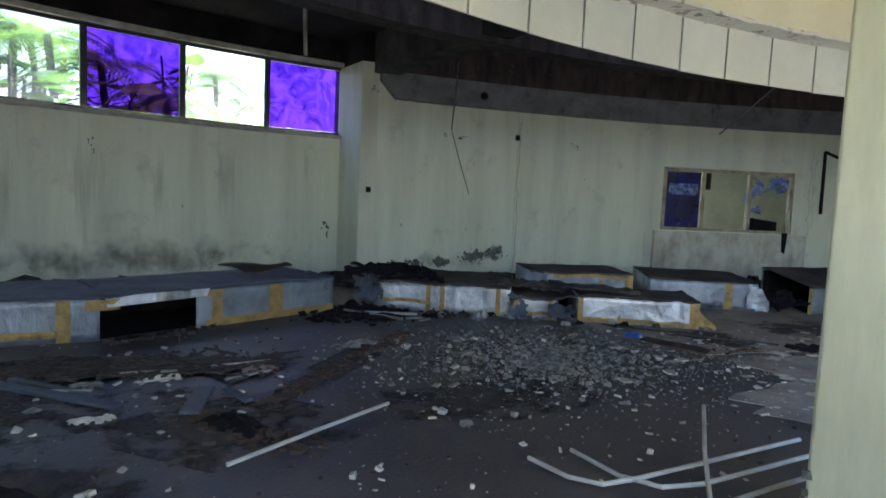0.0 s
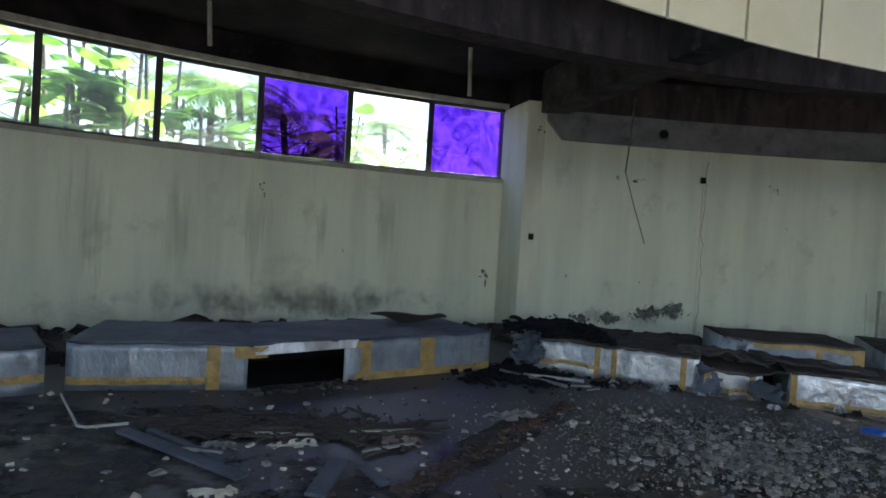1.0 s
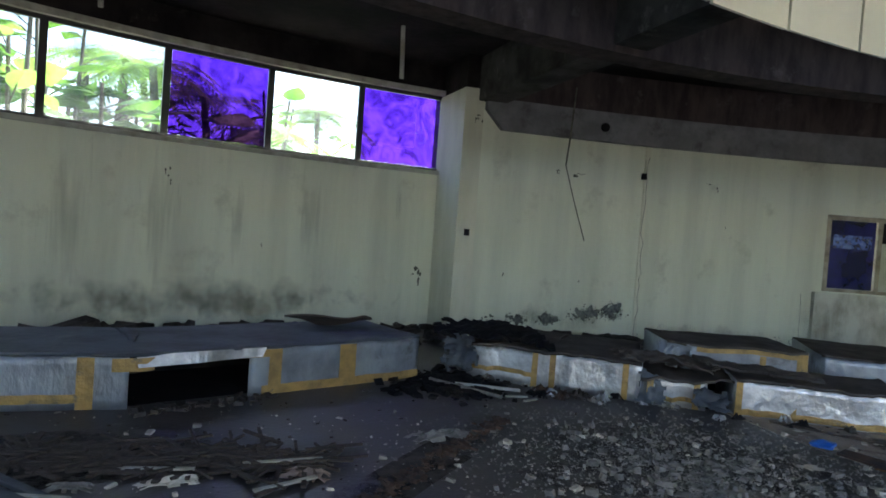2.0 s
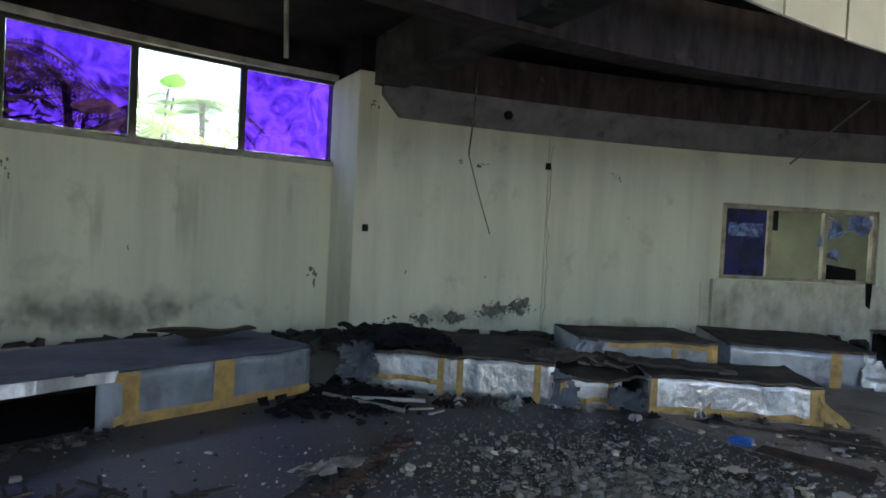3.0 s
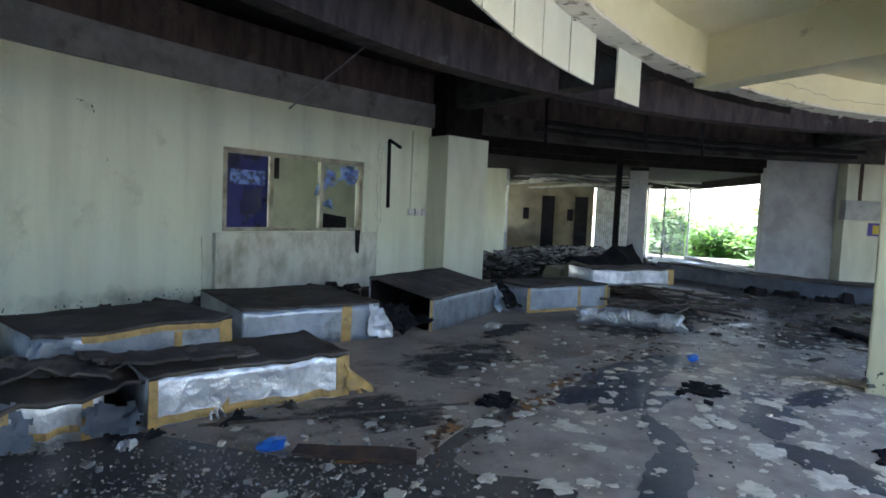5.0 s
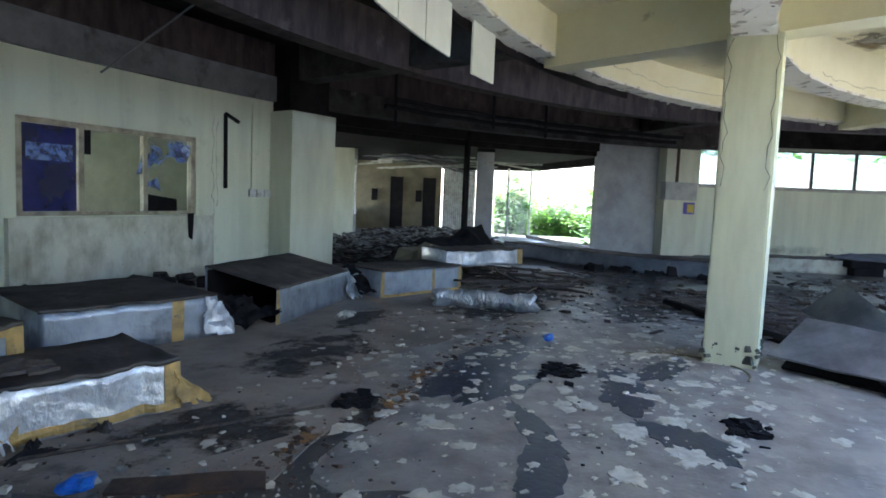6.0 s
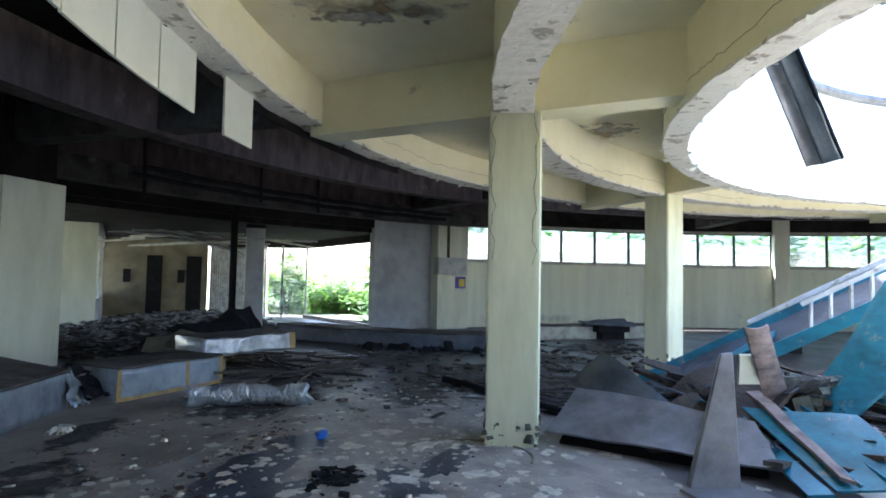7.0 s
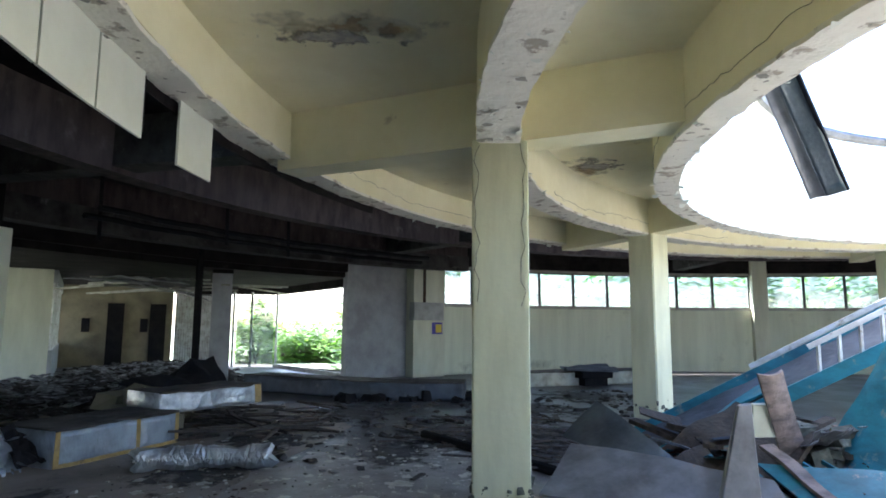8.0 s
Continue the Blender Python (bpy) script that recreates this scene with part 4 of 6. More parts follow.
duct([(-6.8, 4.1), (-5.7, 5.1), (-4.62, 6.0)], 0.95, 0.4, "dented silver air duct with a dusty top", top=M_TOP_BLUE, foil=M_FOIL_DULL, tapes=[("h", 0, 1, 0.25, 0.42)], seed=1)
duct([(-4.5, 6.12), (-2.99, 6.5), (-0.68, 8.08)], 1.15, 0.43, "long bent silver air duct with a torn black hole", top=M_TOP_BLUE, foil=M_FOIL_DULL, tapes=[("h", 0, 0.29, 0.12, 0.28), ("v", 0.27, 0.3, 0.0, 0.95), ("h", 0.6, 1.0, 0.0, 0.2), ("v", 0.62, 0.65, 0.0, 0.95), ("v", 0.79, 0.82, 0.0, 0.95), ("h", 0.33, 0.4, 0.7, 0.95), ("h", 0.56, 0.64, 0.8, 0.96)], holes=[(0.36, 0.57)], seed=2)
duct([(-0.1, 8.3), (0.65, 7.86), (1.56, 7.5)], 1.5, 0.38, "crumpled silver air duct sealed with ochre tape", tapes=[("h", 0.02, 0.42, 0.3, 0.42), ("v", 0.4, 0.44, 0, 1), ("v", 0.52, 0.555, 0, 1), ("v", 0.9, 0.94, 0, 1)], crush=0.07, seed=3)
duct([(1.56, 7.52), (2.38, 7.2)], 0.95, 0.29, "crushed torn silver air duct section", tapes=[("h", 0.2, 0.7, 0.25, 0.42), ("v", 0.08, 0.14, 0.1, 1), ("v", 0.62, 0.68, 0, 1)], holes=[(0.0, 0.2), (0.78, 1.0)], crush=0.16, seed=4)
duct([(2.38, 7.18), (3.08, 6.96), (3.82, 6.68)], 0.85, 0.35, "silver air duct end with bright foil", tapes=[("h", 0.0, 1.0, 0.05, 0.22), ("v", 0.0, 0.06, 0, 1), ("v", 0.95, 1.0, 0, 1), ("v", 0.33, 0.37, 0, 0.4)], crush=0.06, seed=5)
duct([(2.0, 7.9), (3.45, 7.66)], 1.0, 0.34, "silver air duct lying on another one", z=0.22, foil=M_FOIL_DULL, tapes=[("h", 0.22, 1.0, 0.82, 1.0), ("v", 0.94, 1.0, 0, 1), ("v", 0.7, 0.73, 0.0, 0.8)], crush=0.04, seed=6)
duct([(4.2, 8.45), (5.7, 7.82)], 1.5, 0.43, "silver air duct beside the wall", foil=M_FOIL_DULL, tapes=[("v", 0.74, 0.78, 0, 1)], crush=0.03, seed=7)
duct([(6.4, 7.57), (8.4, 7.68)], 0.92, 0.42, "large grey air duct with its open black end", foil=M_FOIL_DULL, tilt=0.2, crush=0.016, seed=8, open_end=0, tapes=[("v", 0.0, 0.02, 0, 1)])
duct([(8.7, 7.27), (10.25, 6.5)], 0.95, 0.4, "silver air duct with ochre tape edges", foil=M_FOIL_DULL, tapes=[("h", 0.0, 1.0, 0.0, 0.12), ("v", 0.0, 0.03, 0, 1), ("v", 0.62, 0.65, 0, 1), ("v", 0.97, 1, 0, 1)], crush=0.03, seed=9)
duct([(10.5, 6.85), (12.0, 5.8)], 0.7, 0.28, "bright foil duct lying on rubble", z=0.32, crush=0.06, seed=10, tapes=[("v", 0.95, 1, 0, 1)])
duct([(17.0, 7.2), (14.9, 4.1), (14.6, 2.2)][::-1], -0.9, 0.36, "long far dark duct under a dusty cover", crush=0.05, foil=M_TOP_BLUE, seed=11)
duct([(17.6, 0.6), (18.9, -3.8)], 0.8, 0.36, "pale stained duct along the far wall", crush=0.03, seed=12, foil=M_LEDGE)

def torn(name, label, cat, material, corners, nx, ny, rough, seed, thick=0.01, bite=0.3, group=""):
    """A torn, crumpled sheet over four corners with a bitten outline and sharp folds."""
    c = [Vector(p) for p in corners]
    nrm = (c[1] - c[0]).cross(c[3] - c[0]).normalized()
    bm = B()
    grid = {}
    for i in range(nx + 1):
        for j in range(ny + 1):
            u, v = i / nx, j / ny
            p = c[0].lerp(c[1], u).lerp(c[3].lerp(c[2], u), v)
            q = p * 3 + Vector((seed, seed * 0.7, 0))
            k = rough * (abs(noise.noise(q)) + 0.6 * abs(noise.noise(q * 2.3)) + 0.3 * noise.noise(q * 5))
            side = (c[1] - c[0]).normalized() * rough * 0.4 * noise.noise(q * 2 + Vector((0, 9, 0)))
            grid[i, j] = bm.verts.new(p + nrm * k + side)
    for i in range(nx):
        for j in range(ny):
            u, v = (i + 0.5) / nx, (j + 0.5) / ny
            rim = min(u, 1 - u, v, 1 - v)
            if rim < bite * (0.25 + noise.noise(Vector((u * 5, v * 5, seed)))):
                continue
            bm.faces.new((grid[i, j], grid[i + 1, j], grid[i + 1, j + 1], grid[i, j + 1]))
    for v in [v for v in bm.verts if not v.link_faces]:
        bm.verts.remove(v)
    ob = part(name, bm, material)
    ob.modifiers.new("thickness", "SOLIDIFY").thickness = thick
    return tagged(ob, label, cat, group)


# torn cover slab across the ducts
torn("torn_cover", "torn dark duct cover fallen across the ducts", "cover", M_TOP, [(2.15, 7.42, 0.4), (3.2, 6.98, 0.37), (3.25, 7.2, 0.39), (2.15, 7.72, 0.44)], 34, 10, 0.05, 3, 0.022, 0.2)
torn("foil_flap", "crumpled silver foil flap torn off the duct", "foil", M_FOIL_DULL, [(1.9, 7.78, 0.26), (2.22, 7.7, 0.28), (2.2, 7.8, 0.54), (1.98, 7.92, 0.56)], 16, 14, 0.08, 6, 0.006, 0.25)
torn("foil_flap", "ragged dirty foil hanging at the duct end", "foil", M_TOP_BLUE, [(-0.42, 8.1, 0.03), (-0.02, 8.16, 0.03), (-0.05, 8.35, 0.42), (-0.4, 8.38, 0.46)], 14, 14, 0.14, 16, 0.006, 0.3)
torn("torn_cover", "black torn cover lying over the duct end", "cover", M_DARK, [(-0.5, 8.25, 0.44), (0.75, 7.85, 0.4), (0.8, 8.9, 0.44), (-0.45, 9.4, 0.5)], 26, 18, 0.1, 9, 0.02, 0.22)
torn("torn_cover", "dark cover peeled off the duct joint", "cover", M_TOP, [(1.3, 7.52, 0.4), (2.3, 7.2, 0.33), (2.5, 7.75, 0.36), (1.4, 8.2, 0.44)], 24, 14, 0.1, 12, 0.015, 0.2)
torn("black_scrap", "black charred sheet between the two ducts", "scrap", M_DARK, [(5.75, 7.7, 0.02), (6.5, 7.5, 0.02), (6.4, 8.1, 0.3), (5.8, 8.2, 0.3)], 14, 12, 0.2, 14, 0.01, 0.3)
torn("black_scrap", "black charred sheet beside the taped duct", "scrap", M_DARK, [(8.4, 7.5, 0.02), (8.95, 7.3, 0.02), (8.9, 7.9, 0.4), (8.4, 8.0, 0.36)], 14, 12, 0.2, 15, 0.01, 0.3)
bm = B()
sheet(bm, [(-2.1, 8.0, 0.56), (-1.3, 8.35, 0.58), (-1.2, 8.6, 0.5), (-1.8, 8.4, 0.46)], 8, 4, 0.02, rough=0.05, seed=5)
tagged(part("warped_board", bm, M_WOOD), "warped brown board lying on the duct", "board")
# dark debris behind the ducts along the wall
rng = random.Random(3)
bm = B()
for k in range(420):
    a = rng.uniform(78, 131)
    r = rng.uniform(15.4, 17.2) if a < 106 else rng.uniform(16.2, 18.1)
    p = at(r, a, 0)
    if (a < 84 and r < 16.2):
        continue
    chunk(bm, p + UP * rng.uniform(0.02, 0.1), rng.uniform(0.1, 0.45), rng, 0.35)
tagged(part("rubble_wallside", bm, M_RUBBLE), "dark rubble heaped along the wall behind ducts", "rubble", kind="stuff")

# flexible duct
t = thing("flexible_duct", "crumpled shiny flexible foil hose on the floor", "duct")
bm = B()
pts, rad = [], []
for i in range(121):
    u = i / 120
    pts.append(Vector((8.5 + 0.25 * u + 0.05 * math.sin(u * 5), 6.35 - 1.35 * u, 0.135 + 0.012 * math.sin(i))))
    rad.append(0.115 + 0.006 * math.sin(i * 2.1) + 0.03 * noise.noise(Vector((u * 9, 0, 0))))
tube(bm, pts, 0.12, 14, rad)
for v in bm.verts:
    v.co += 0.03 * Vector((noise.noise(v.co * 9), noise.noise(v.co * 9 + Vector((9, 0, 0))), noise.noise(v.co * 9 + Vector((0, 9, 0)))))
    v.co.z = max(0.006, v.co.z)
part("hose", bm, M_FOIL, t)

# ---- annex beyond the pier ----
def wall_piece(name, a, b, z0, z1, material, label, th=0.15, kind="structure", cat="wall"):
    bm = B()
    beam(bm, Vector((*a, (z0 + z1) / 2)), Vector((*b, (z0 + z1) / 2)), th, z1 - z0)
    return tagged(part(name, bm, material), label, cat, kind=kind)


wall_piece("wall_annex_light", (16.6, 16.3), (18.6, 12.57), 0, 2.95, M_PIER, "pale painted partition wall in the annex")
wall_piece("wall_annex_side", (18.7, 12.6), (24.95, 15.6), 0, 0.85, M_GREYWALL, "dim side wall of the annex under its windows")
wall_piece("wall_annex_side", (18.7, 12.6), (24.95, 15.6), 2.6, 2.95, M_GREYWALL, "dim side wall of the annex above its windows")
t = thing("window_6", "row of tall windows in the annex side wall", "window", kind="structure")
for k in range(8):
    q = Vector((18.75, 12.62, 0)).lerp(Vector((24.9, 15.58, 0)), k / 7)
    bm = B()
    beam(bm, q + UP * 0.85, q + UP * 2.6, 0.08, 0.08)
    part("mullion", bm, M_WHITE, t)
for zz in (1.4, 2.0):
    bm = B()
    beam(bm, (18.75, 12.62, zz), (24.9, 15.58, zz), 0.05, 0.05)
    part("rail", bm, M_WHITE, t)
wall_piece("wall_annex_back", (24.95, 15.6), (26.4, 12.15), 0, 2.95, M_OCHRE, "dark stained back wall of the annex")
# no openings here: black slabs paint the darkness of two doorways
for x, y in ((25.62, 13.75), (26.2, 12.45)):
    wall_piece("doorway_shade", (x - 0.17, y + 0.4), (x + 0.05, y - 0.1), 0, 2.3, M_DARK, "black slab standing for a dark doorway in the annex back wall", 0.26, cat="door")
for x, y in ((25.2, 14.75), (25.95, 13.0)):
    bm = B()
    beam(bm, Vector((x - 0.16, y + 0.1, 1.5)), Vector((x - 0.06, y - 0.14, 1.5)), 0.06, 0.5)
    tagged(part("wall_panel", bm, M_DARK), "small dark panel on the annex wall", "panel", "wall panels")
t = thing("corrugated_wall", "pale corrugated metal sheet wall", "wall", kind="structure")
bm = B()
a, b = Vector((26.4, 12.05, 0)), Vector((26.8, 10.7, 0))
d = (b - a).normalized()
s = Vector((-d.y, d.x, 0))
rows = []
for i in range(33):
    p = a.lerp(b, i / 32) + s * 0.03 * (1 if i % 2 else -1)
    rows.append((bm.verts.new(p), bm.verts.new(p + UP * 2.9)))
for p, q in zip(rows, rows[1:]):
    bm.faces.new((p[0], q[0], q[1], p[1]))
ob = part("sheet", bm, M_WHITE, t)
ob.modifiers.new("thickness", "SOLIDIFY").thickness = 0.01
t = thing("column_annex", "white column with a black upper part", "column", kind="structure")
bm = B()
box(bm, -0.24, 0.24, -0.24, 0.24, 0, 2.86, Matrix.Translation((18.2, 8.15, 0)) @ Matrix.Rotation(0.3, 4, "Z"))
part("shaft", bm, M_GREYWALL, t)
bm = B()
box(bm, -0.25, 0.25, -0.25, 0.25, 2.86, 3.62, Matrix.Translation((18.2, 8.15, 0)) @ Matrix.Rotation(0.3, 4, "Z"))
part("head", bm, M_SOOT, t)
bm = B()
tube(bm, [(16.9, 8.35, 0), (16.9, 8.35, 3.6)], 0.09, 8)
tagged(part("post", bm, M_DARK), "black iron post", "post", kind="structure")
# glazed front of the annex, mostly open
t = thing("window_5", "tall glazed front with pale frames, mostly open", "window", kind="structure")
for p in ((25.0, 9.5), (25.3, 8.0), (25.2, 8.9), (26.7, 10.6)):
    bm = B()
    beam(bm, (*p, 0), (*p, 2.75), 0.07, 0.07)
    part("mullion", bm, M_WHITE, t)
bm = B()
beam(bm, (25.3, 8.0, 0.06), (20.3, 4.9, 0.06), 0.2, 0.12)
part("window_sill", bm, M_LEDGE, t)
bm = B()
beam(bm, (25.02, 9.4, 1.4), (25.28, 8.1, 1.4), 0.012, 2.6)
p = part("pane", bm, M_CLEAR, t, "dusty clear glass")
p.visible_shadow = False
wall_piece("lintel_annex", (20.4, 4.92), (26.5, 8.3), 2.72, 3.64, M_SOOT, "black concrete lintel over the wide opening", 0.3, cat="beam")
wall_piece("lintel_annex", (25.9, 8.0), (26.9, 12.2), 2.72, 3.3, M_SOOT, "black concrete lintel over the glazed front", 0.3, cat="beam")
# ceiling grid remains
rng = random.Random(8)
t = thing("ceiling_grid", "bent pale ceiling grid bars hanging in the annex", "ceiling grid", kind="structure")
for k in range(16):
    p = Vector((rng.uniform(16.5, 22), rng.uniform(8.0, 11), rng.uniform(2.45, 2.85)))
    d = Vector((1, -0.55, 0)) if k % 2 else Vector((0.5, 1, 0))
    bm = B()
    beam(bm, p, p + d * rng.uniform(1.5, 3.5) + UP * rng.uniform(-0.12, 0.12), 0.04, 0.05)
    part("bar", bm, M_LEDGE, t)
for k in range(6):
    p = Vector((rng.uniform(16, 22), rng.uniform(9, 12), rng.uniform(2.5, 2.8)))
    bm = B()
    sheet(bm, [p, p + Vector((1.6, -0.6, rng.uniform(-0.3, 0.1))), p + Vector((2.0, 0.5, 0.1)), p + Vector((0.4, 1.0, 0))], 5, 4, 0.02, rough=0.08, seed=k)
    tagged(part("ceiling_tile", bm, M_BEAM), "loose sagging grey ceiling sheet", "ceiling tile", "loose ceiling sheets")
# hanging pipes and rods under the dark ceiling
for (a, r, z0), lab in (((64.0, 15.8, 2.9), "dark pipe stub hanging from the ceiling"), ((58.0, 14.6, 2.95), "dark pipe stub hanging from the ceiling"), ((52.0, 14.6, 2.9), "dark pipe stub hanging from the ceiling"), ((123.5, 17.2, 3.75), "pale rod hanging from the dark ceiling"), ((111.5, 16.8, 3.6), "pale rod hanging from the dark ceiling")):
    bm = B()
    tube(bm, [at(r, a, z0), at(r, a + 0.1, Z_CEIL)], 0.03, 6)
    tagged(part("pipe_stub", bm, M_LEDGE if a > 100 else M_DARK), lab, "pipe", "hanging stubs")
t = thing("cable_run", "black cable and pipe run under the ceiling", "cable")
for dz, r in ((3.3, 15.2), (3.2, 15.5)):
    bm = B()
    tube(bm, [at(r, a, dz + 0.012 * math.sin(a)) for a in range(34, 67, 2)], 0.05, 6)
    part("pipe", bm, M_DARK, t)
# rubble in the annex
rng = random.Random(21)
bm = B()
for k in range(2600):
    x, y = rng.uniform(12.0, 24.5), rng.uniform(7.4, 14)
    if (x > 18 and y > 12.3 + (x - 18.7) * 0.45) or y < 7.4 + max(0, (x - 19)) * 0.45:
        continue
    h = 0.26 * math.exp(-((y - 11.2) / 2.4) ** 2)
    chunk(bm, Vector((x, y, rng.uniform(0, 1) * h + 0.03)), 0.05 + 0.4 * rng.random() ** 2, rng, 0.16)
tagged(part("rubble_annex", bm, M_RUBBLE), "dark rubble heap covering the annex floor", "rubble", kind="stuff")
# light on the rubble, put in as pale pieces
bm = B()
for k in range(520):
    x, y = rng.uniform(12.5, 23), rng.uniform(8.6, 12.9)
    chunk(bm, Vector((x, y, 0.26 * math.exp(-((y - 11.2) / 2.4) ** 2) + 0.05)), rng.uniform(0.05, 0.3), rng, 0.1)
tagged(part("rubble_lit_bits", bm, M_LIT_BITS), "pale broken pieces standing for light on top of the rubble", "rubble", kind="stuff")
bm = B()
sheet(bm, [(11.9, 7.3, 0.45), (13.6, 6.75, 0.55), (13.9, 7.1, 0.95), (11.7, 7.9, 0.6)], 10, 5, 0.04, rough=0.2, seed=4)
tagged(part("black_tarpaulin", bm, M_DARK), "black crumpled sheet draped over the rubble", "tarpaulin")
bm = B()
for k in range(40):
    chunk(bm, Vector((rng.uniform(11.4, 13.6), rng.uniform(6.9, 8.0), rng.uniform(0.05, 0.42))), rng.uniform(0.2, 0.6), rng, 0.6)
tagged(part("rubble_mound", bm, M_OCHRE), "dirty yellowish mound of insulation", "rubble", kind="stuff")
bm = B()
for k in range(60):
    p = Vector((rng.uniform(10.5, 13.4), rng.uniform(4.4, 6.4), rng.uniform(0.02, 0.12)))
    f = rng.uniform(0, 3.14)
    beam(bm, p, p + Vector((math.cos(f), math.sin(f), rng.uniform(-0.02, 0.08))) * rng.uniform(0.4, 1.2), 0.04, 0.03)
tagged(part("broken_laths", bm, M_WOOD), "tangle of broken dark laths on the floor", "wood scraps", kind="stuff")
# far things
t = thing("fuse_box", "grey metal fuse box with a red conduit on the far pilaster", "fuse box")
bm = B()
arc(bm, R_WALL - 0.75, R_WALL - 0.46, 26.5, 29.9, 1.72, 2.26)
part("case", bm, M_BOX, t)
bm = B()
arc(bm, R_WALL - 0.5, R_WALL - 0.453, 28.1, 28.35, 2.2, 3.6)
part("conduit", bm, M_RUST, t, "rusty red conduit")
t = thing("notice", "small violet and yellow notice on the far pilaster", "notice")
bm = B()
arc(bm, R_WALL - 0.47, R_WALL - 0.455, 26.1, 27.3, 1.3, 1.66)
part("board", bm, M_SIGNBLUE, t)
bm = B()
arc(bm, R_WALL - 0.478, R_WALL - 0.472, 26.2, 26.9, 1.35, 1.6)
part("field", bm, M_SIGNYEL, t)
t = thing("dark_cabinet", "dark blue overturned cabinet by the far wall", "cabinet")
bm = B()
box(bm, -0.5, 0.5, -0.5, 0.5, 0.2, 0.4, Matrix.Translation((18.4, -1.6, 0)) @ Matrix.Rotation(0.3, 4, "Z"))
part("body", bm, M_DARK, t, bevel=0.03)
bm = B()
sheet(bm, [(17.75, -2.25, 0.43), (18.8, -2.3, 0.47), (19.0, -1.0, 0.46), (17.9, -0.9, 0.42)], 6, 5, 0.05, rough=0.1)
part("lid", bm, M_TOP_BLUE, t, "dusty blue lid")
bm = B()
box(bm, -0.42, 0.42, -0.36, 0.36, 0.0, 0.2, Matrix.Translation((18.4, -1.6, 0)) @ Matrix.Rotation(0.3, 4, "Z"))
part("foot", bm, M_DARK, t)
bm = B()
tube(bm, [(10.42, 3.25, 0.06), (9.5, 2.7, 0.05), (8.0, 1.9, 0.05)], 0.06, 8)
tagged(part("black_pipe", bm, M_DARK), "thick black pipe lying behind the column", "pipe")

# ---- fallen skylight in the middle ----
HEAP = Vector((0.0, 0.2, 0.0))


def put(name, label, cat, mats, corners, **kw):
    bm = B()
    sheet(bm, [Vector(p) + HEAP for p in corners], **kw)
    ob = part(name, bm, mats, smooth=True)
    ob.data.set_sharp_from_angle(angle=radians(25))
    return tagged(ob, label, cat)


put("metal_sheet", "large bent grey metal sheet on the floor", "metal sheet", M_STEEL, [(6.95, 2.25, 0.13), (5.8, 0.62, 0.12), (6.25, 0.6, 0.38), (7.64, 1.77, 0.42)], nx=18, ny=10, thick=0.02, sag=0.03, rough=0.025, seed=1)
# shade in the gap below the large sheet, put in as a black sheet
put("gap_shade", "black sheet standing for the shade under the large sheet", "metal sheet", M_DARK, [(7.0, 2.1, 0.02), (5.95, 0.65, 0.02), (6.2, 0.55, 0.25), (7.5, 1.8, 0.3)], nx=10, ny=4, thick=0.03, rough=0.03, seed=1)
put("metal_sheet", "dark grey metal sheet leaning on the others", "metal sheet", M_GUTTER, [(8.23, 1.69, 0.4), (7.37, 1.38, 0.28), (7.3, 0.84, 0.3), (8.24, 1.31, 0.76)], nx=10, ny=8, thick=0.02, sag=0.06, rough=0.025, seed=2)
put("metal_sheet", "flat grey metal sheet lying on the floor", "metal sheet", M_STEEL, [(5.66, 1.5, 0.02), (5.2, 1.42, 0.02), (5.2, 0.8, 0.03), (5.85, 0.95, 0.02)], thick=0.02, rough=0.015, seed=3)
t = thing("metal_spike", "upright grey metal strip tapering to its top", "metal strip")
bm = B()
hexa(bm, [Vector(p) for p in ((5.68, 1.62, 0.02), (5.68, 1.22, 0.02), (5.77, 1.21, 0.02), (5.77, 1.61, 0.02), (5.7, 1.37, 1.03), (5.7, 1.27, 1.04), (5.74, 1.27, 1.04), (5.74, 1.36, 1.03))])
part("strip", bm, M_STEEL, t, bevel=0.01)
put("blue_sheet", "large turquoise metal sheet leaning upright", "metal sheet", M_BLUE, [(7.03, -0.41, 0.5), (6.4, -0.22, 0.3), (5.95, -1.1, 1.3), (6.4, -1.1, 2.2)], nx=8, ny=12, thick=0.025, sag=0.1, rough=0.05, seed=4)
put("blue_sheet", "turquoise metal panel lying on the debris", "metal sheet", M_BLUE, [(6.57, 0.54, 0.45), (5.48, 0.42, 0.07), (5.2, -0.1, 0.2), (5.9, -0.05, 0.52)], nx=12, ny=8, thick=0.025, sag=0.02, rough=0.02, seed=5)
put("blue_sheet", "narrow turquoise strip on the debris", "metal sheet", M_BLUE, [(6.57, 0.62, 0.3), (5.5, 0.62, 0.03), (5.44, 0.46, 0.05), (6.6, 0.5, 0.36)], nx=12, ny=3, thick=0.03, rough=0.02, seed=6)
for k in range(3):
    bm = B()
    beam(bm, HEAP + Vector((6.4, 0.42 - 0.16 * k, 0.475 + 0.012 * k)), HEAP + Vector((5.42 - 0.07 * k, 0.28 - 0.16 * k, 0.13 + 0.05 * k)), 0.02, 0.03)
    tagged(part("seam_rib", bm, M_BLUE), "raised turquoise seam on the metal panel", "metal strip", "panel seams")
put("board", "pinkish warped board standing in the debris", "board", M_PINK, [(6.65, 0.27, 0.45), (6.7, 0.02, 0.45), (6.3, 0.45, 1.22), (6.2, 0.72, 1.2)], nx=6, ny=10, thick=0.02, sag=0.025, rough=0.05, seed=7)
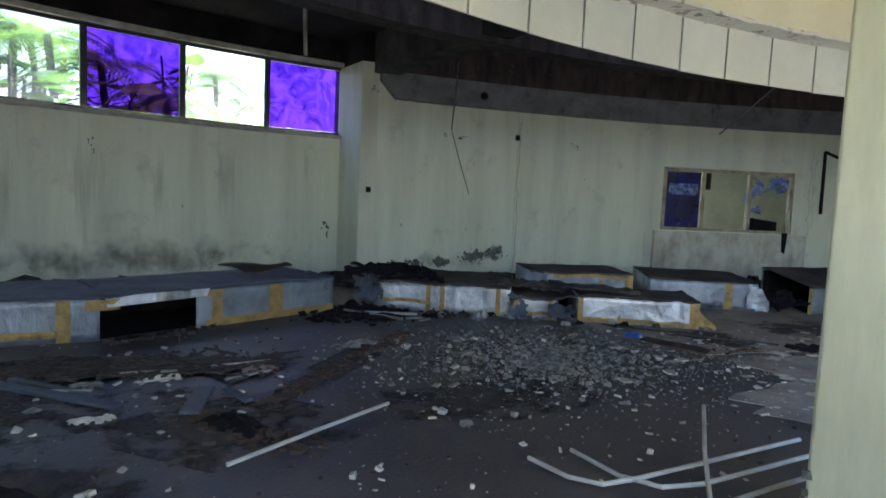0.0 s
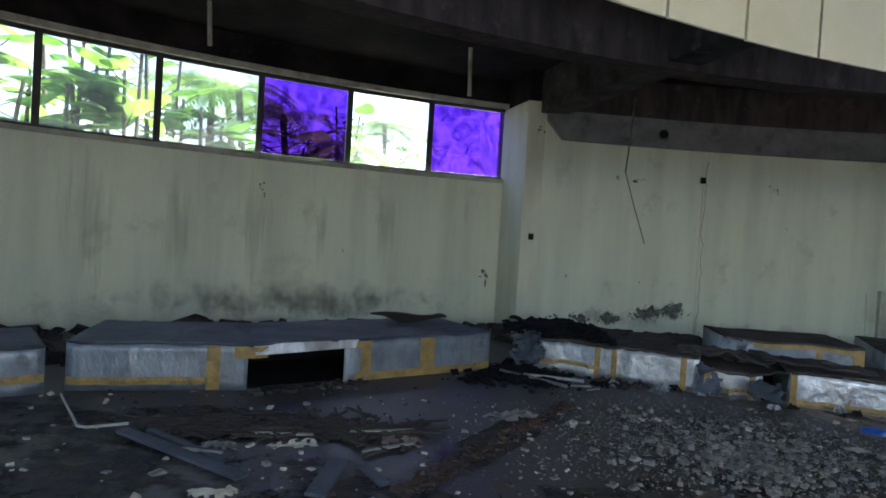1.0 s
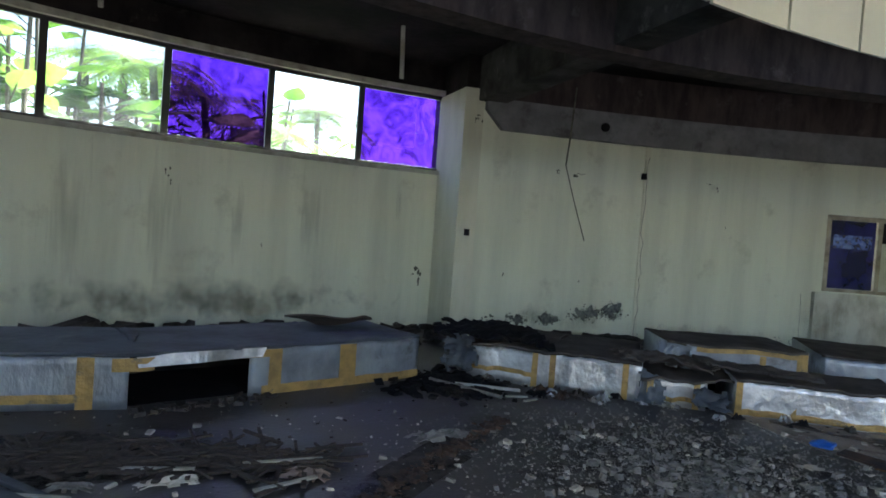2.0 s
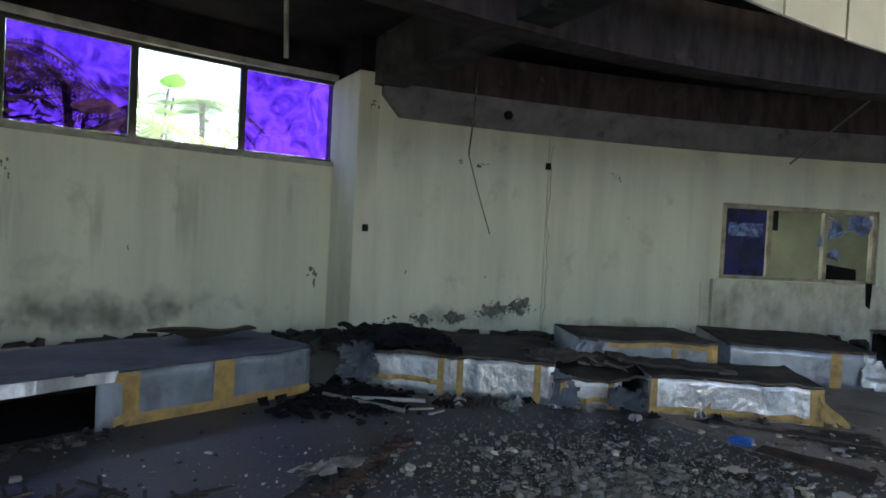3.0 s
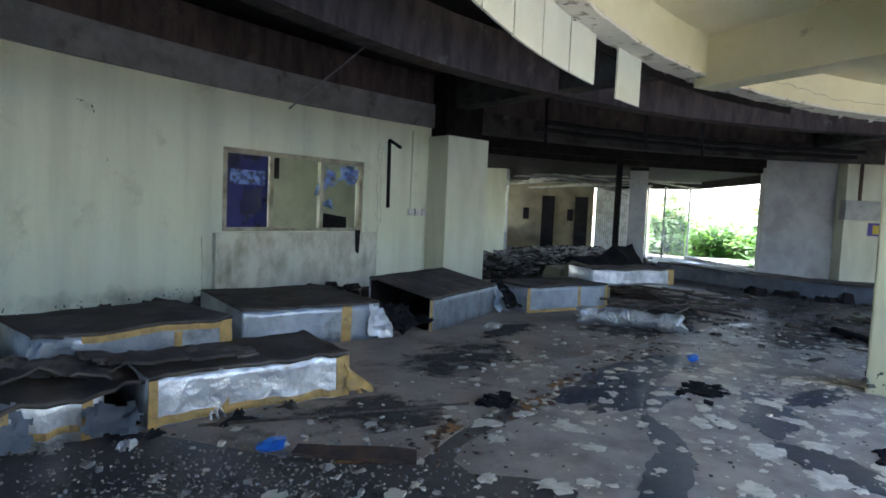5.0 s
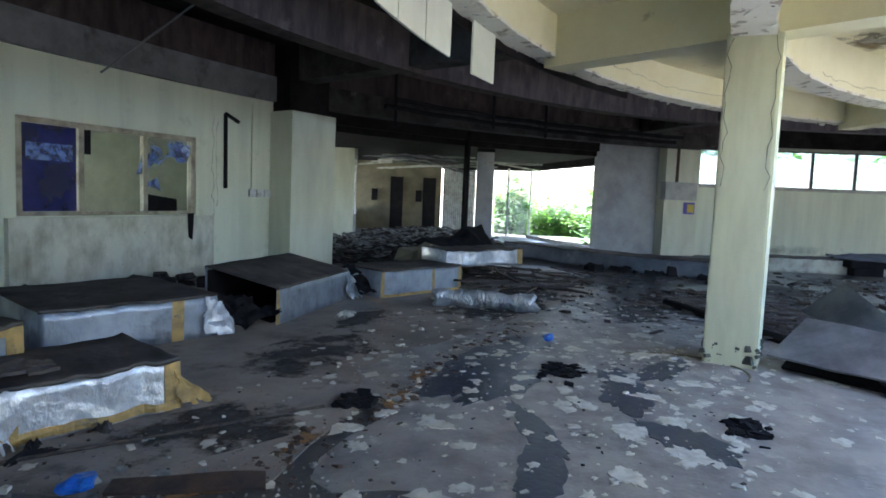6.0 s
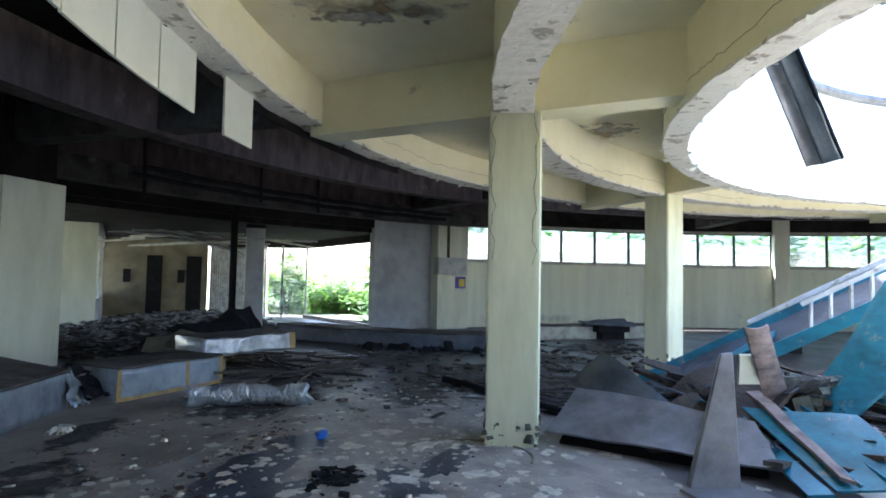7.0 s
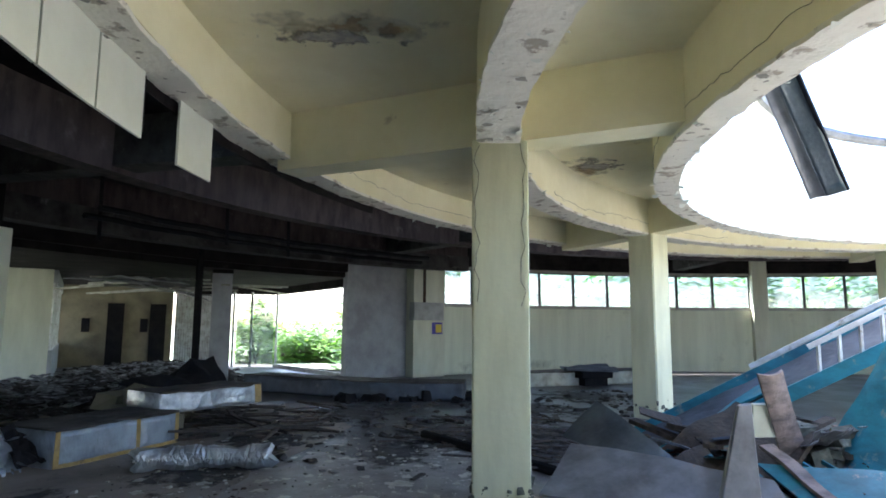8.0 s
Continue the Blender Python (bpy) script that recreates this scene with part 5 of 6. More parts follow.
put("board", "pale square board standing in the debris", "board", M_PIER, [(6.5, 0.62, 0.68), (6.52, 0.4, 0.68), (6.42, 0.45, 0.95), (6.39, 0.66, 0.95)], thick=0.03, rough=0.01, seed=8)
put("board", "long weathered board across the turquoise panel", "board", M_PINK, [(6.66, 0.46, 0.58), (5.49, 0.39, 0.17), (5.43, 0.32, 0.15), (6.67, 0.33, 0.59)], nx=12, ny=2, thick=0.03, rough=0.03, seed=9)
put("board", "brown broken board under the sheets", "board", M_WOOD, [(7.3, 0.9, 0.3), (6.3, 0.62, 0.25), (6.55, 0.0, 0.7), (7.4, 0.2, 0.75)], thick=0.04, rough=0.12, seed=10)
put("board", "warped brown board beneath the gangway", "board", M_WOOD, [(7.9, 0.7, 0.25), (7.0, 0.75, 0.2), (7.0, 0.1, 0.65), (7.8, 0.0, 0.8)], thick=0.04, rough=0.15, seed=12)
bm = B()
rng = random.Random(77)
for k in range(26):
    chunk(bm, Vector((6.75 + rng.gauss(0, 0.12), 0.05 + rng.gauss(0, 0.12), 0.35 + rng.random() * 0.35)), rng.uniform(0.1, 0.25), rng, 0.6)
tagged(part("mossy_lumps", bm, M_MOULD), "mossy grey lumps of torn insulation", "debris", kind="stuff")
# gangway with rails
t = thing("gangway", "fallen turquoise gangway with white ladder rails", "gangway")
g0, g1 = Vector((8.98, 1.18, 0.08)), Vector((7.2, -1.9, 2.05))
gm = g0.lerp(g1, 0.45)
side = Vector((-0.8, -0.15, 0.0))
bm = B()
sheet(bm, [g0, g0 + side * 0.9, g1 + side * 0.9, g1], 4, 16, 0.06, rough=0.03)
part("deck", bm, M_TOP_BLUE, t, "dark dusty deck")
for off, hh in ((Vector((0.03, 0, 0)), 0.16), (side * 0.95, 0.4)):
    bm = B()
    beam(bm, gm + off + UP * hh, g1 + off + UP * hh, 0.05, 0.05)
    part("rail", bm, M_WHITE, t)
    bm = B()
    beam(bm, g0 + off + UP * 0.04, g1 + off + UP * 0.04, 0.06, 0.14)
    part("stringer", bm, M_BLUE, t)
    for k in range(11):
        bm = B()
        p = gm.lerp(g1, (k + 0.5) / 11) + off
        beam(bm, p, p + UP * hh, 0.028, 0.028, (1, 0, 0))
        part("baluster", bm, M_WHITE, t)
bm = B()
sheet(bm, [(9.1, 0.55, 0.2), (8.6, 0.95, 0.14), (7.55, -0.1, 0.98), (7.8, -0.3, 1.05)], 4, 14, 0.02, rough=0.03, seed=8)
tagged(part("blue_gutter", bm, M_BLUE), "turquoise gutter strip beside the gangway", "metal strip")
# broken heap under it
rng = random.Random(33)
bm = B()
for k in range(420):
    p = Vector((rng.uniform(6.2, 9.0), rng.uniform(-2.6, 0.6), 0))
    beam_l = rng.uniform(0.3, 1.1)
    f = rng.uniform(0, 6.28)
    p.z = rng.uniform(0.03, 0.1 + 0.4 * max(0.0, 1 - abs(p.x - 7.2) / 1.7))
    beam(bm, p, p + Vector((math.cos(f), math.sin(f), rng.uniform(-0.1, 0.3))) * beam_l, rng.uniform(0.03, 0.16), rng.uniform(0.02, 0.05))
tagged(part("debris_heap", bm, M_WOOD), "heap of broken boards under the fallen skylight", "debris", kind="stuff")
bm = B()
for k in range(120):
    chunk(bm, Vector((rng.uniform(6.4, 9.3), rng.uniform(-2.5, 0.7), rng.uniform(0.02, 0.3))), rng.uniform(0.1, 0.45), rng, 0.5)
tagged(part("debris_lumps", bm, M_RUBBLE), "dark lumps of rubble among the boards", "debris", kind="stuff")
rng = random.Random(91)
for k in range(26):
    p = Vector((rng.uniform(6.6, 8.3), rng.uniform(-1.4, 0.45), rng.uniform(0.25, 0.6)))
    f = rng.uniform(0, 6.28)
    d = Vector((math.cos(f), math.sin(f), rng.uniform(-0.3, 0.3))) * rng.uniform(0.3, 0.75)
    w = Vector((-math.sin(f), math.cos(f), rng.uniform(-0.3, 0.3))) * rng.uniform(0.1, 0.35)
    if p.x + d.x < 6.3:
        d.x = -d.x
    put("broken_board", "broken weathered board in the debris heap", "board", (M_PINK, M_WOOD, M_WOOD, M_PLASTER, M_TOP_BLUE)[k % 5], [p, p + d, p + d + w, p + w], nx=6, ny=3, thick=0.02, rough=0.04, seed=k)["group"] = "debris boards"
rng = random.Random(97)
for k in range(22):
    p = Vector((rng.uniform(5.9, 7.6), rng.uniform(-0.9, 1.0), rng.uniform(0.1, 0.55)))
    f = rng.uniform(0, 6.28)
    d, w = Vector((math.cos(f), math.sin(f), rng.uniform(-0.4, 0.4))) * rng.uniform(0.25, 0.6), Vector((-math.sin(f), math.cos(f), rng.uniform(-0.5, 0.5))) * rng.uniform(0.12, 0.4)
    torn("torn_sheet", ("torn dark sheet in the debris heap", "torn turquoise metal scrap in the debris heap", "torn brown board in the debris heap", "torn grey sheet metal in the debris heap")[k % 4], "scrap", (M_DARK, M_BLUE, M_WOOD, M_STEEL)[k % 4], [p, p + d, p + d + w, p + w], 10, 8, 0.1, 60 + k, 0.008, 0.3, "debris scraps")
# hanging folded strip from the skylight ring
t = thing("hanging_sheet", "folded grey metal strip hanging from the skylight ring", "metal strip")
S0, S1, SW, ST = Vector((6.62, -0.05, 2.7)), Vector((6.08, 0.9, 4.02)), Vector((-0.08, -0.14, 0.04)), Vector((0.07, 0.1, -0.02))
for k, (w, lean, lab) in enumerate(((SW, 0.0, "dark green-grey leaf of the folded strip"), (ST, 0.1, "pale dented leaf of the folded strip"))):
    bm = B()
    sheet(bm, [S0, S0 + w, S1 + w * 0.9, S1], 6, 14, 0.012, sag=0.05 * (1 if k else -0.2), rough=0.03, seed=2 + k)
    part("leaf", bm, M_GUTTER if k == 0 else M_STEEL, t, lab, smooth=True)
bm = B()
beam(bm, S0 + SW * 1.02, S1 + SW * 0.92, 0.03, 0.03)
part("folded_edge", bm, M_DARK, t, "dark folded edge")
bm = B()
tube(bm, [at(6.2, a, 4.7) for a in range(-60, 105, 5)], 0.085, 8)
tagged(part("skylight_hoop", bm, M_STEEL), "dark steel hoop left of the skylight", "hoop", kind="structure")

# ---- small things on the floor ----
t = thing("blue_bag", "crumpled blue plastic bag on the floor", "bag")
rng = random.Random(2)
for nm, p, s in (("bag", (7.1, 4.58, 0.05), 0.15),):
    bm = B()
    bmesh.ops.create_icosphere(bm, subdivisions=2, radius=s * 0.6, matrix=Matrix.Translation(p) @ Matrix.Diagonal((1.3, 0.8, 0.42, 1)))
    for v in bm.verts:
        v.co += (v.co - Vector(p)) * 0.5 * noise.noise(v.co * 14)
        v.co.z = max(0.004, v.co.z)
    part("film", bm, M_BLUEBAG, t)
t = thing("blue_cup", "crushed blue plastic scrap on the floor", "scrap")
bm = B()
bmesh.ops.create_icosphere(bm, subdivisions=2, radius=0.06, matrix=Matrix.Translation((2.66, 6.3, 0.03)) @ Matrix.Diagonal((1.3, 1, 0.5, 1)))
for v in bm.verts:
    v.co += (v.co - Vector((2.66, 6.3, 0.03))) * 1.0 * noise.noise(v.co * 20)
    v.co.z = max(0.004, v.co.z)
part("film", bm, M_BLUEBAG, t)
for px_, py_, sz in ((5.9, 4.32, 0.3), (5.0, 2.89, 0.2), (4.4, 5.6, 0.16)):
    rng = random.Random(int(px_ * 100))
    bm = B()
    for k in range(46):
        q = Vector((px_ + rng.gauss(0, sz * 0.5), py_ + rng.gauss(0, sz * 0.3), rng.uniform(0.006, 0.03)))
        chunk(bm, q, rng.uniform(0.03, 0.13), rng, 0.25)
    tagged(part("black_rag", bm, M_DARK), "crumpled black rag in shreds on the floor", "rag", "rags", "stuff")
# bent pale pipes beside the near column
def pipe(name, pts, r, label, m=M_PIPE):
    bm = B()
    tube(bm, pts, r, 8)
    return tagged(part(name, bm, m), label, "pipe", "pale pipes")


pipe("bent_pipe", [(0.1, 3.25, 0.03), (0.22, 2.98, 0.03), (0.36, 2.84, 0.04), (0.6, 2.86, 0.05), (1.9, 3.1, 0.1)], 0.014, "bent pale metal pipe on the floor")
pipe("bent_pipe", [(0.41, 3.32, 0.03), (0.52, 2.95, 0.03), (0.66, 2.74, 0.05), (0.9, 2.72, 0.06), (2.0, 2.9, 0.12)], 0.014, "bent pale metal pipe on the floor")
pipe("bent_pipe", [(0.7, 2.5, 0.03), (1.2, 2.6, 0.06), (2.1, 2.78, 0.1)], 0.014, "pale metal pipe on the floor")
pipe("bent_pipe", [(0.9, 2.4, 0.03), (1.3, 2.48, 0.05), (1.95, 2.62, 0.1)], 0.014, "pale metal pipe on the floor")
pipe("bent_pipe", [(0.78, 2.5, 0.04), (1.1, 2.98, 0.12), (1.48, 3.5, 0.2)], 0.013, "pale pipe lying across the others")
pipe("straight_pipe", [(-1.61, 3.41, 0.03), (-1.1, 3.84, 0.035), (-0.57, 4.3, 0.03)], 0.014, "straight pale pipe lying on the floor")
for p0, p1, w in (((-3.48, 5.12), (-2.41, 4.48), 0.1), ((-3.3, 5.15), (-2.6, 4.72), 0.06), ((-1.92, 4.25), (-1.88, 4.85), 0.13), ((-1.72, 4.75), (-1.55, 4.5), 0.07)):
    bm = B()
    beam(bm, Vector((*p0, 0.035)), Vector((*p1, 0.02)), w, 0.025)
    tagged(part("plank", bm, M_TOP_BLUE, bevel=0.004), "dusty blue-grey plank lying on the floor", "plank", "loose planks")
pipe("bent_rod", [(-4.4, 5.9, 0.03), (-3.82, 5.16, 0.03), (-3.75, 5.14, 0.03), (-3.5, 5.25, 0.04)], 0.011, "pale rod bent at a sharp angle on the floor")
pipe("thin_rod", [(-0.55, 7.9, 0.03), (0.1, 7.3, 0.03)], 0.02, "thin rod beside the duct end", M_PLASTER)
pipe("thin_rod", [(-0.3, 7.75, 0.03), (0.35, 7.6, 0.03)], 0.018, "thin pale rod beside the duct end")
pipe("thin_rod", [(2.6, 6.95, 0.02), (4.2, 5.75, 0.02)], 0.012, "thin dark rod along the floor seam", M_WOOD)
# floor seam of darker vinyl and trodden ring
bm = B()
prev = None
tube(bm, [Vector((7.1, 3.27, 0.008)) + Vector((0.55 * (math.cos(f) - 1), -0.9 * math.sin(f) * 0.7, 0)) for f in [k * 0.15 for k in range(-6, 14)]], 0.014, 6)
tagged(part("rope", bm, M_OCHRE), "thin yellowish cord lying round the column foot", "cord")
# scraps and rags
def rag(name, x, y, rx, ry, h, material, label, seed, turn=0.0, group="scraps"):
    """A crumpled scrap: a small uneven cloth lying on the floor."""
    rng = random.Random(seed)
    bm = B()
    c, d = math.cos(turn), math.sin(turn)
    n = 9
    rows = []
    for i in range(n + 1):
        for j in range(n + 1):
            u, v = i / n * 2 - 1, j / n * 2 - 1
            e = 1 + 0.35 * noise.noise(Vector((u * 2, v * 2, seed)))
            p = Vector((u * rx * e, v * ry * e, 0))
            z = 0.006 + h * (0.5 + noise.noise(Vector((u * 2.2, v * 2.2, seed + 7)))) * max(0.0, 1 - max(abs(u), abs(v)) ** 3)
            rows.append(bm.verts.new((x + c * p.x - d * p.y, y + d * p.x + c * p.y, max(0.005, z))))
    w = n + 1
    for i in range(n):
        for j in range(n):
            if (i in (0, n - 1) or j in (0, n - 1)) and rng.random() < 0.35:
                continue
            bm.faces.new((rows[i * w + j], rows[(i + 1) * w + j], rows[(i + 1) * w + j + 1], rows[i * w + j + 1]))
    ob = part(name, bm, material)
    ob.modifiers.new("thickness", "SOLIDIFY").thickness = 0.004
    return tagged(ob, label, "rag", group)


rag("paper_rag", -0.57, 6.15, 0.26, 0.1, 0.07, M_PLASTER, "crumpled grey paper scrap on the floor", 3, 0.45)
rag("paper_rag", -2.25, 5.12, 0.16, 0.06, 0.05, M_FLAKE, "twisted white scrap among the rotten laths", 4, 0.5)
rag("paper_rag", -2.75, 5.0, 0.12, 0.06, 0.05, M_PLASTER, "crumpled pale scrap among the rotten laths", 5, 0.1)
rag("paper_rag", -1.5, 5.3, 0.15, 0.08, 0.06, M_PINK, "brownish torn cardboard scrap on the floor", 6, -0.3)
rag("paper_rag", -2.5, 4.25, 0.13, 0.05, 0.04, M_FLAKE, "torn white scrap on the dark floor", 7, 0.2)
rag("paper_rag", 7.35, 7.15, 0.2, 0.1, 0.06, M_FLAKE, "crumpled white scrap before the duct", 8, 0.2)
rag("black_cloth", -2.5, 3.05, 0.3, 0.17, 0.12, M_DARK, "black crumpled cloth lying on the floor", 9, -0.4)
rag("black_cloth", -1.62, 4.05, 0.26, 0.12, 0.09, M_DARK, "black crumpled cloth lying on the floor", 10, -0.7)
rag("black_cloth", 15.3, 3.6, 0.7, 0.35, 0.35, M_DARK, "black cloth heaped before the far duct", 11, 1.1)
for x, y, l, f in ((-3.0, 4.85, 0.35, -0.1), (-1.9, 5.4, 0.5, 0.25), (-1.75, 5.0, 0.4, 0.6), (-2.6, 5.25, 0.45, 0.05), (0.15, 7.35, 0.22, 0.0), (0.3, 7.2, 0.16, 0.5)):
    bm = B()
    beam(bm, (x, y, 0.03), (x + l * math.cos(f), y + l * math.sin(f), 0.035), 0.035, 0.014)
    tagged(part("lath", bm, M_LEDGE, bevel=0.003), "pale splintered lath lying on the floor", "lath", "pale laths")
rng = random.Random(71)
for k in range(26):
    u = rng.random()
    p = Vector((-0.1, 8.05, 0)).lerp(Vector((3.9, 6.55, 0)), u)
    rag("duct_scrap", p.x + rng.gauss(0, 0.1), p.y - 0.05 + rng.gauss(0, 0.12), rng.uniform(0.05, 0.15), rng.uniform(0.03, 0.08), rng.uniform(0.04, 0.1), (M_FOIL, M_TOP, M_DARK, M_RUST, M_PLASTER)[k % 5], ("torn silver foil scrap by the ducts", "dusty grey insulation scrap by the ducts", "black charred scrap by the ducts", "brown rusty scrap by the ducts", "pale plaster-dusted scrap by the ducts")[k % 5], 400 + k, rng.uniform(0, 3), "duct scraps")
for k, (c, m, lab) in enumerate((([(3.76, 6.66, 0.02), (4.02, 6.52, 0.02), (3.92, 6.8, 0.2), (3.8, 6.7, 0.34)], M_TAPE, "ochre taped flap folded out at the duct end"), ([(1.5, 7.46, 0.02), (1.76, 7.32, 0.02), (1.8, 7.42, 0.26), (1.55, 7.52, 0.36)], M_TOP_BLUE, "crumpled dirty foil flap torn at the duct joint"), ([(1.98, 7.2, 0.03), (2.3, 7.06, 0.03), (2.32, 7.18, 0.2), (2.02, 7.34, 0.24)], M_TOP_BLUE, "crumpled dirty foil flap torn at the duct joint"), ([(5.5, 7.84, 0.02), (5.85, 7.68, 0.02), (5.8, 7.85, 0.4), (5.55, 7.9, 0.42)], M_FOIL, "crumpled foil flap at the duct end"), ([(8.25, 7.58, 0.02), (8.5, 7.5, 0.02), (8.52, 7.72, 0.4), (8.3, 7.7, 0.42)], M_FOIL_DULL, "bent foil edge at the duct end"))):
    torn("foil_flap", lab, "foil", m, c, 14, 14, 0.07, 30 + k, 0.006, 0.18, "duct flaps")
# torn foil over the hole of the long duct
bm = B()
sheet(bm, [(-2.98, 6.49, 0.43), (-2.1, 7.08, 0.43), (-2.12, 7.06, 0.35), (-2.96, 6.48, 0.33)], 16, 3, 0.006, rough=0.09, seed=21)
tagged(part("foil_flap", bm, M_FOIL), "torn strip of foil along the duct's hole", "foil")
bm = B()
for k in range(70):
    rr = random.Random(900 + k)
    u = rr.random()
    chunk(bm, Vector((-2.95 + 0.85 * u + rr.gauss(0, 0.05), 6.38 + 0.56 * u + rr.gauss(0, 0.06), 0.015)), 0.02 + 0.09 * rr.random() ** 2, rr, 0.4)
tagged(part("lining_crumbs", bm, M_RUBBLE), "dark crumbs fallen from the torn duct", "debris", kind="stuff")
# leaning panel before the far wall
t = thing("fallen_panel", "grey-blue metal panel leaning before the far wall", "metal panel")
bm = B()
sheet(bm, [(15.2, -4.3, 0.1), (15.0, -5.35, 0.55), (15.25, -5.4, 0.85), (15.4, -4.35, 0.38)], 8, 4, 0.05, rough=0.03, seed=4)
part("sheet", bm, M_TOP_BLUE, t)
bm = B()
sheet(bm, [(15.25, -4.5, 0.0), (15.1, -5.2, 0.0), (15.1, -5.2, 0.55), (15.25, -4.5, 0.25)], 4, 4, 0.06, rough=0.05, seed=5)
part("stay", bm, M_DARK, t)
# remains of the vinyl on the worn floor
def ragged(name, x, y, rx, ry, turn, z, material, label, cat, seed, n=44, jag=0.4):
    """A thin flat remnant with a torn outline."""
    rng = random.Random(seed)
    bm = B()
    c, d = math.cos(turn), math.sin(turn)
    up, dn = [], []
    for q in range(n):
        f = 2 * math.pi * q / n
        e = 1 + jag * noise.noise(Vector((math.cos(f) * 1.6, math.sin(f) * 1.6, seed))) + 0.7 * jag * noise.noise(Vector((math.cos(f) * 5, math.sin(f) * 5, seed))) + rng.uniform(-0.04, 0.04)
        px, py = rx * e * math.cos(f), ry * e * math.sin(f)
        up.append(bm.verts.new((x + c * px - d * py, y + d * px + c * py, z)))
        dn.append(bm.verts.new((x + c * px - d * py, y + d * px + c * py, 0.001)))
    bm.faces.new(up)
    for q in range(n):
        bm.faces.new((dn[q], dn[(q + 1) % n], up[(q + 1) % n], up[q]))
    return tagged(part(name, bm, material), label, cat, kind="stuff")


# paler sheet: wear, plus skylight on this side painted into the colour
ragged("worn_lit_floor", 6.15, 3.5, 3.5, 2.0, -0.04, 0.0071, M_WORN_LIT, "worn grey floor, made paler for the skylight falling on it", "floor", 199, 90, 0.3)
for k, (x, y, rx, ry, tn) in enumerate(((5.85, 4.98, 1.15, 0.3, -0.12), (5.35, 4.72, 0.6, 0.22, -0.3), (6.75, 4.82, 0.55, 0.26, -0.3), (4.45, 4.3, 0.5, 0.1, 0.5), (3.75, 4.15, 0.45, 0.14, 0.1), (5.6, 3.75, 0.6, 0.22, 0.2), (6.4, 3.4, 0.5, 0.16, -0.4), (4.6, 3.3, 0.4, 0.2, 0.8))):
    ragged("vinyl_remnant", x, y, rx, ry, tn, 0.0102 + 0.0003 * k, M_VINYL, "dark blue-grey remnant of torn vinyl flooring", "vinyl", 200 + k)
for k, (x, y, q) in enumerate(((4.64, 3.67, 0.19), (3.91, 3.67, 0.15), (4.22, 4.9, 0.13), (3.95, 4.64, 0.1), (5.57, 4.59, 0.12), (5.36, 4.2, 0.12), (5.89, 3.76, 0.16), (3.94, 5.43, 0.12), (4.28, 5.31, 0.1), (5.27, 4.57, 0.1), (5.06, 4.0, 0.14), (5.49, 3.55, 0.15), (6.04, 3.2, 0.16), (4.34, 3.3, 0.18), (6.8, 4.3, 0.12), (6.2, 4.1, 0.13), (7.4, 4.0, 0.15), (6.9, 3.6, 0.17), (4.95, 3.35, 0.13), (5.2, 2.9, 0.14), (7.9, 3.6, 0.16), (3.4, 4.5, 0.09), (3.1, 5.0, 0.08), (2.6, 5.3, 0.1), (2.2, 4.9, 0.09), (1.6, 4.7, 0.08))):
    ragged("paint_flake", x, y, q * 0.8, q * 0.55, 0.7 * k, 0.0135 + 0.0002 * (k % 9), M_FLAKE, "large pale flake of paint lying on the floor", "flakes", 300 + k, 40, 0.5)
for k, (x, y, rx, ry, tn) in enumerate(((4.61, 5.36, 0.34, 0.09, -0.1), (3.64, 5.6, 0.3, 0.08, -0.1), (5.3, 5.4, 0.3, 0.08, -0.1), (2.9, 5.75, 0.4, 0.1, -0.9))):
    level_patch("rust_spot", M_RUSTSPOT, "orange rust stain along the floor seam", "stain", x, y, 0.0092 + 0.0001 * k, rx, ry, tn)
bm = B()
sheet(bm, [(2.62, 6.1, 0.03), (2.98, 5.42, 0.03), (3.1, 5.5, 0.05), (2.74, 6.16, 0.05)], 10, 3, 0.02, rough=0.03, seed=31)
tagged(part("split_board", bm, M_RUST), "split brown board lying at the floor seam", "board")
# flakes, chips and rubble
def scatter(name, count, region, size, material, label, seed, flat=0.3, category="rubble"):
    rng = random.Random(seed)
    bm = B()
    for k in range(count):
        x, y = region(rng)
        s = size(rng)
        chunk(bm, Vector((x, y, s * flat * 0.25 + 0.004)), s, rng, flat)
    return tagged(part(name, bm, material), label, category, kind="stuff")


level_patch("dust_patch", M_PLASTER_DUST, "pale plaster dust trodden into the floor", "dust", 1.2, 5.5, 0.004, 1.5, 1.3)
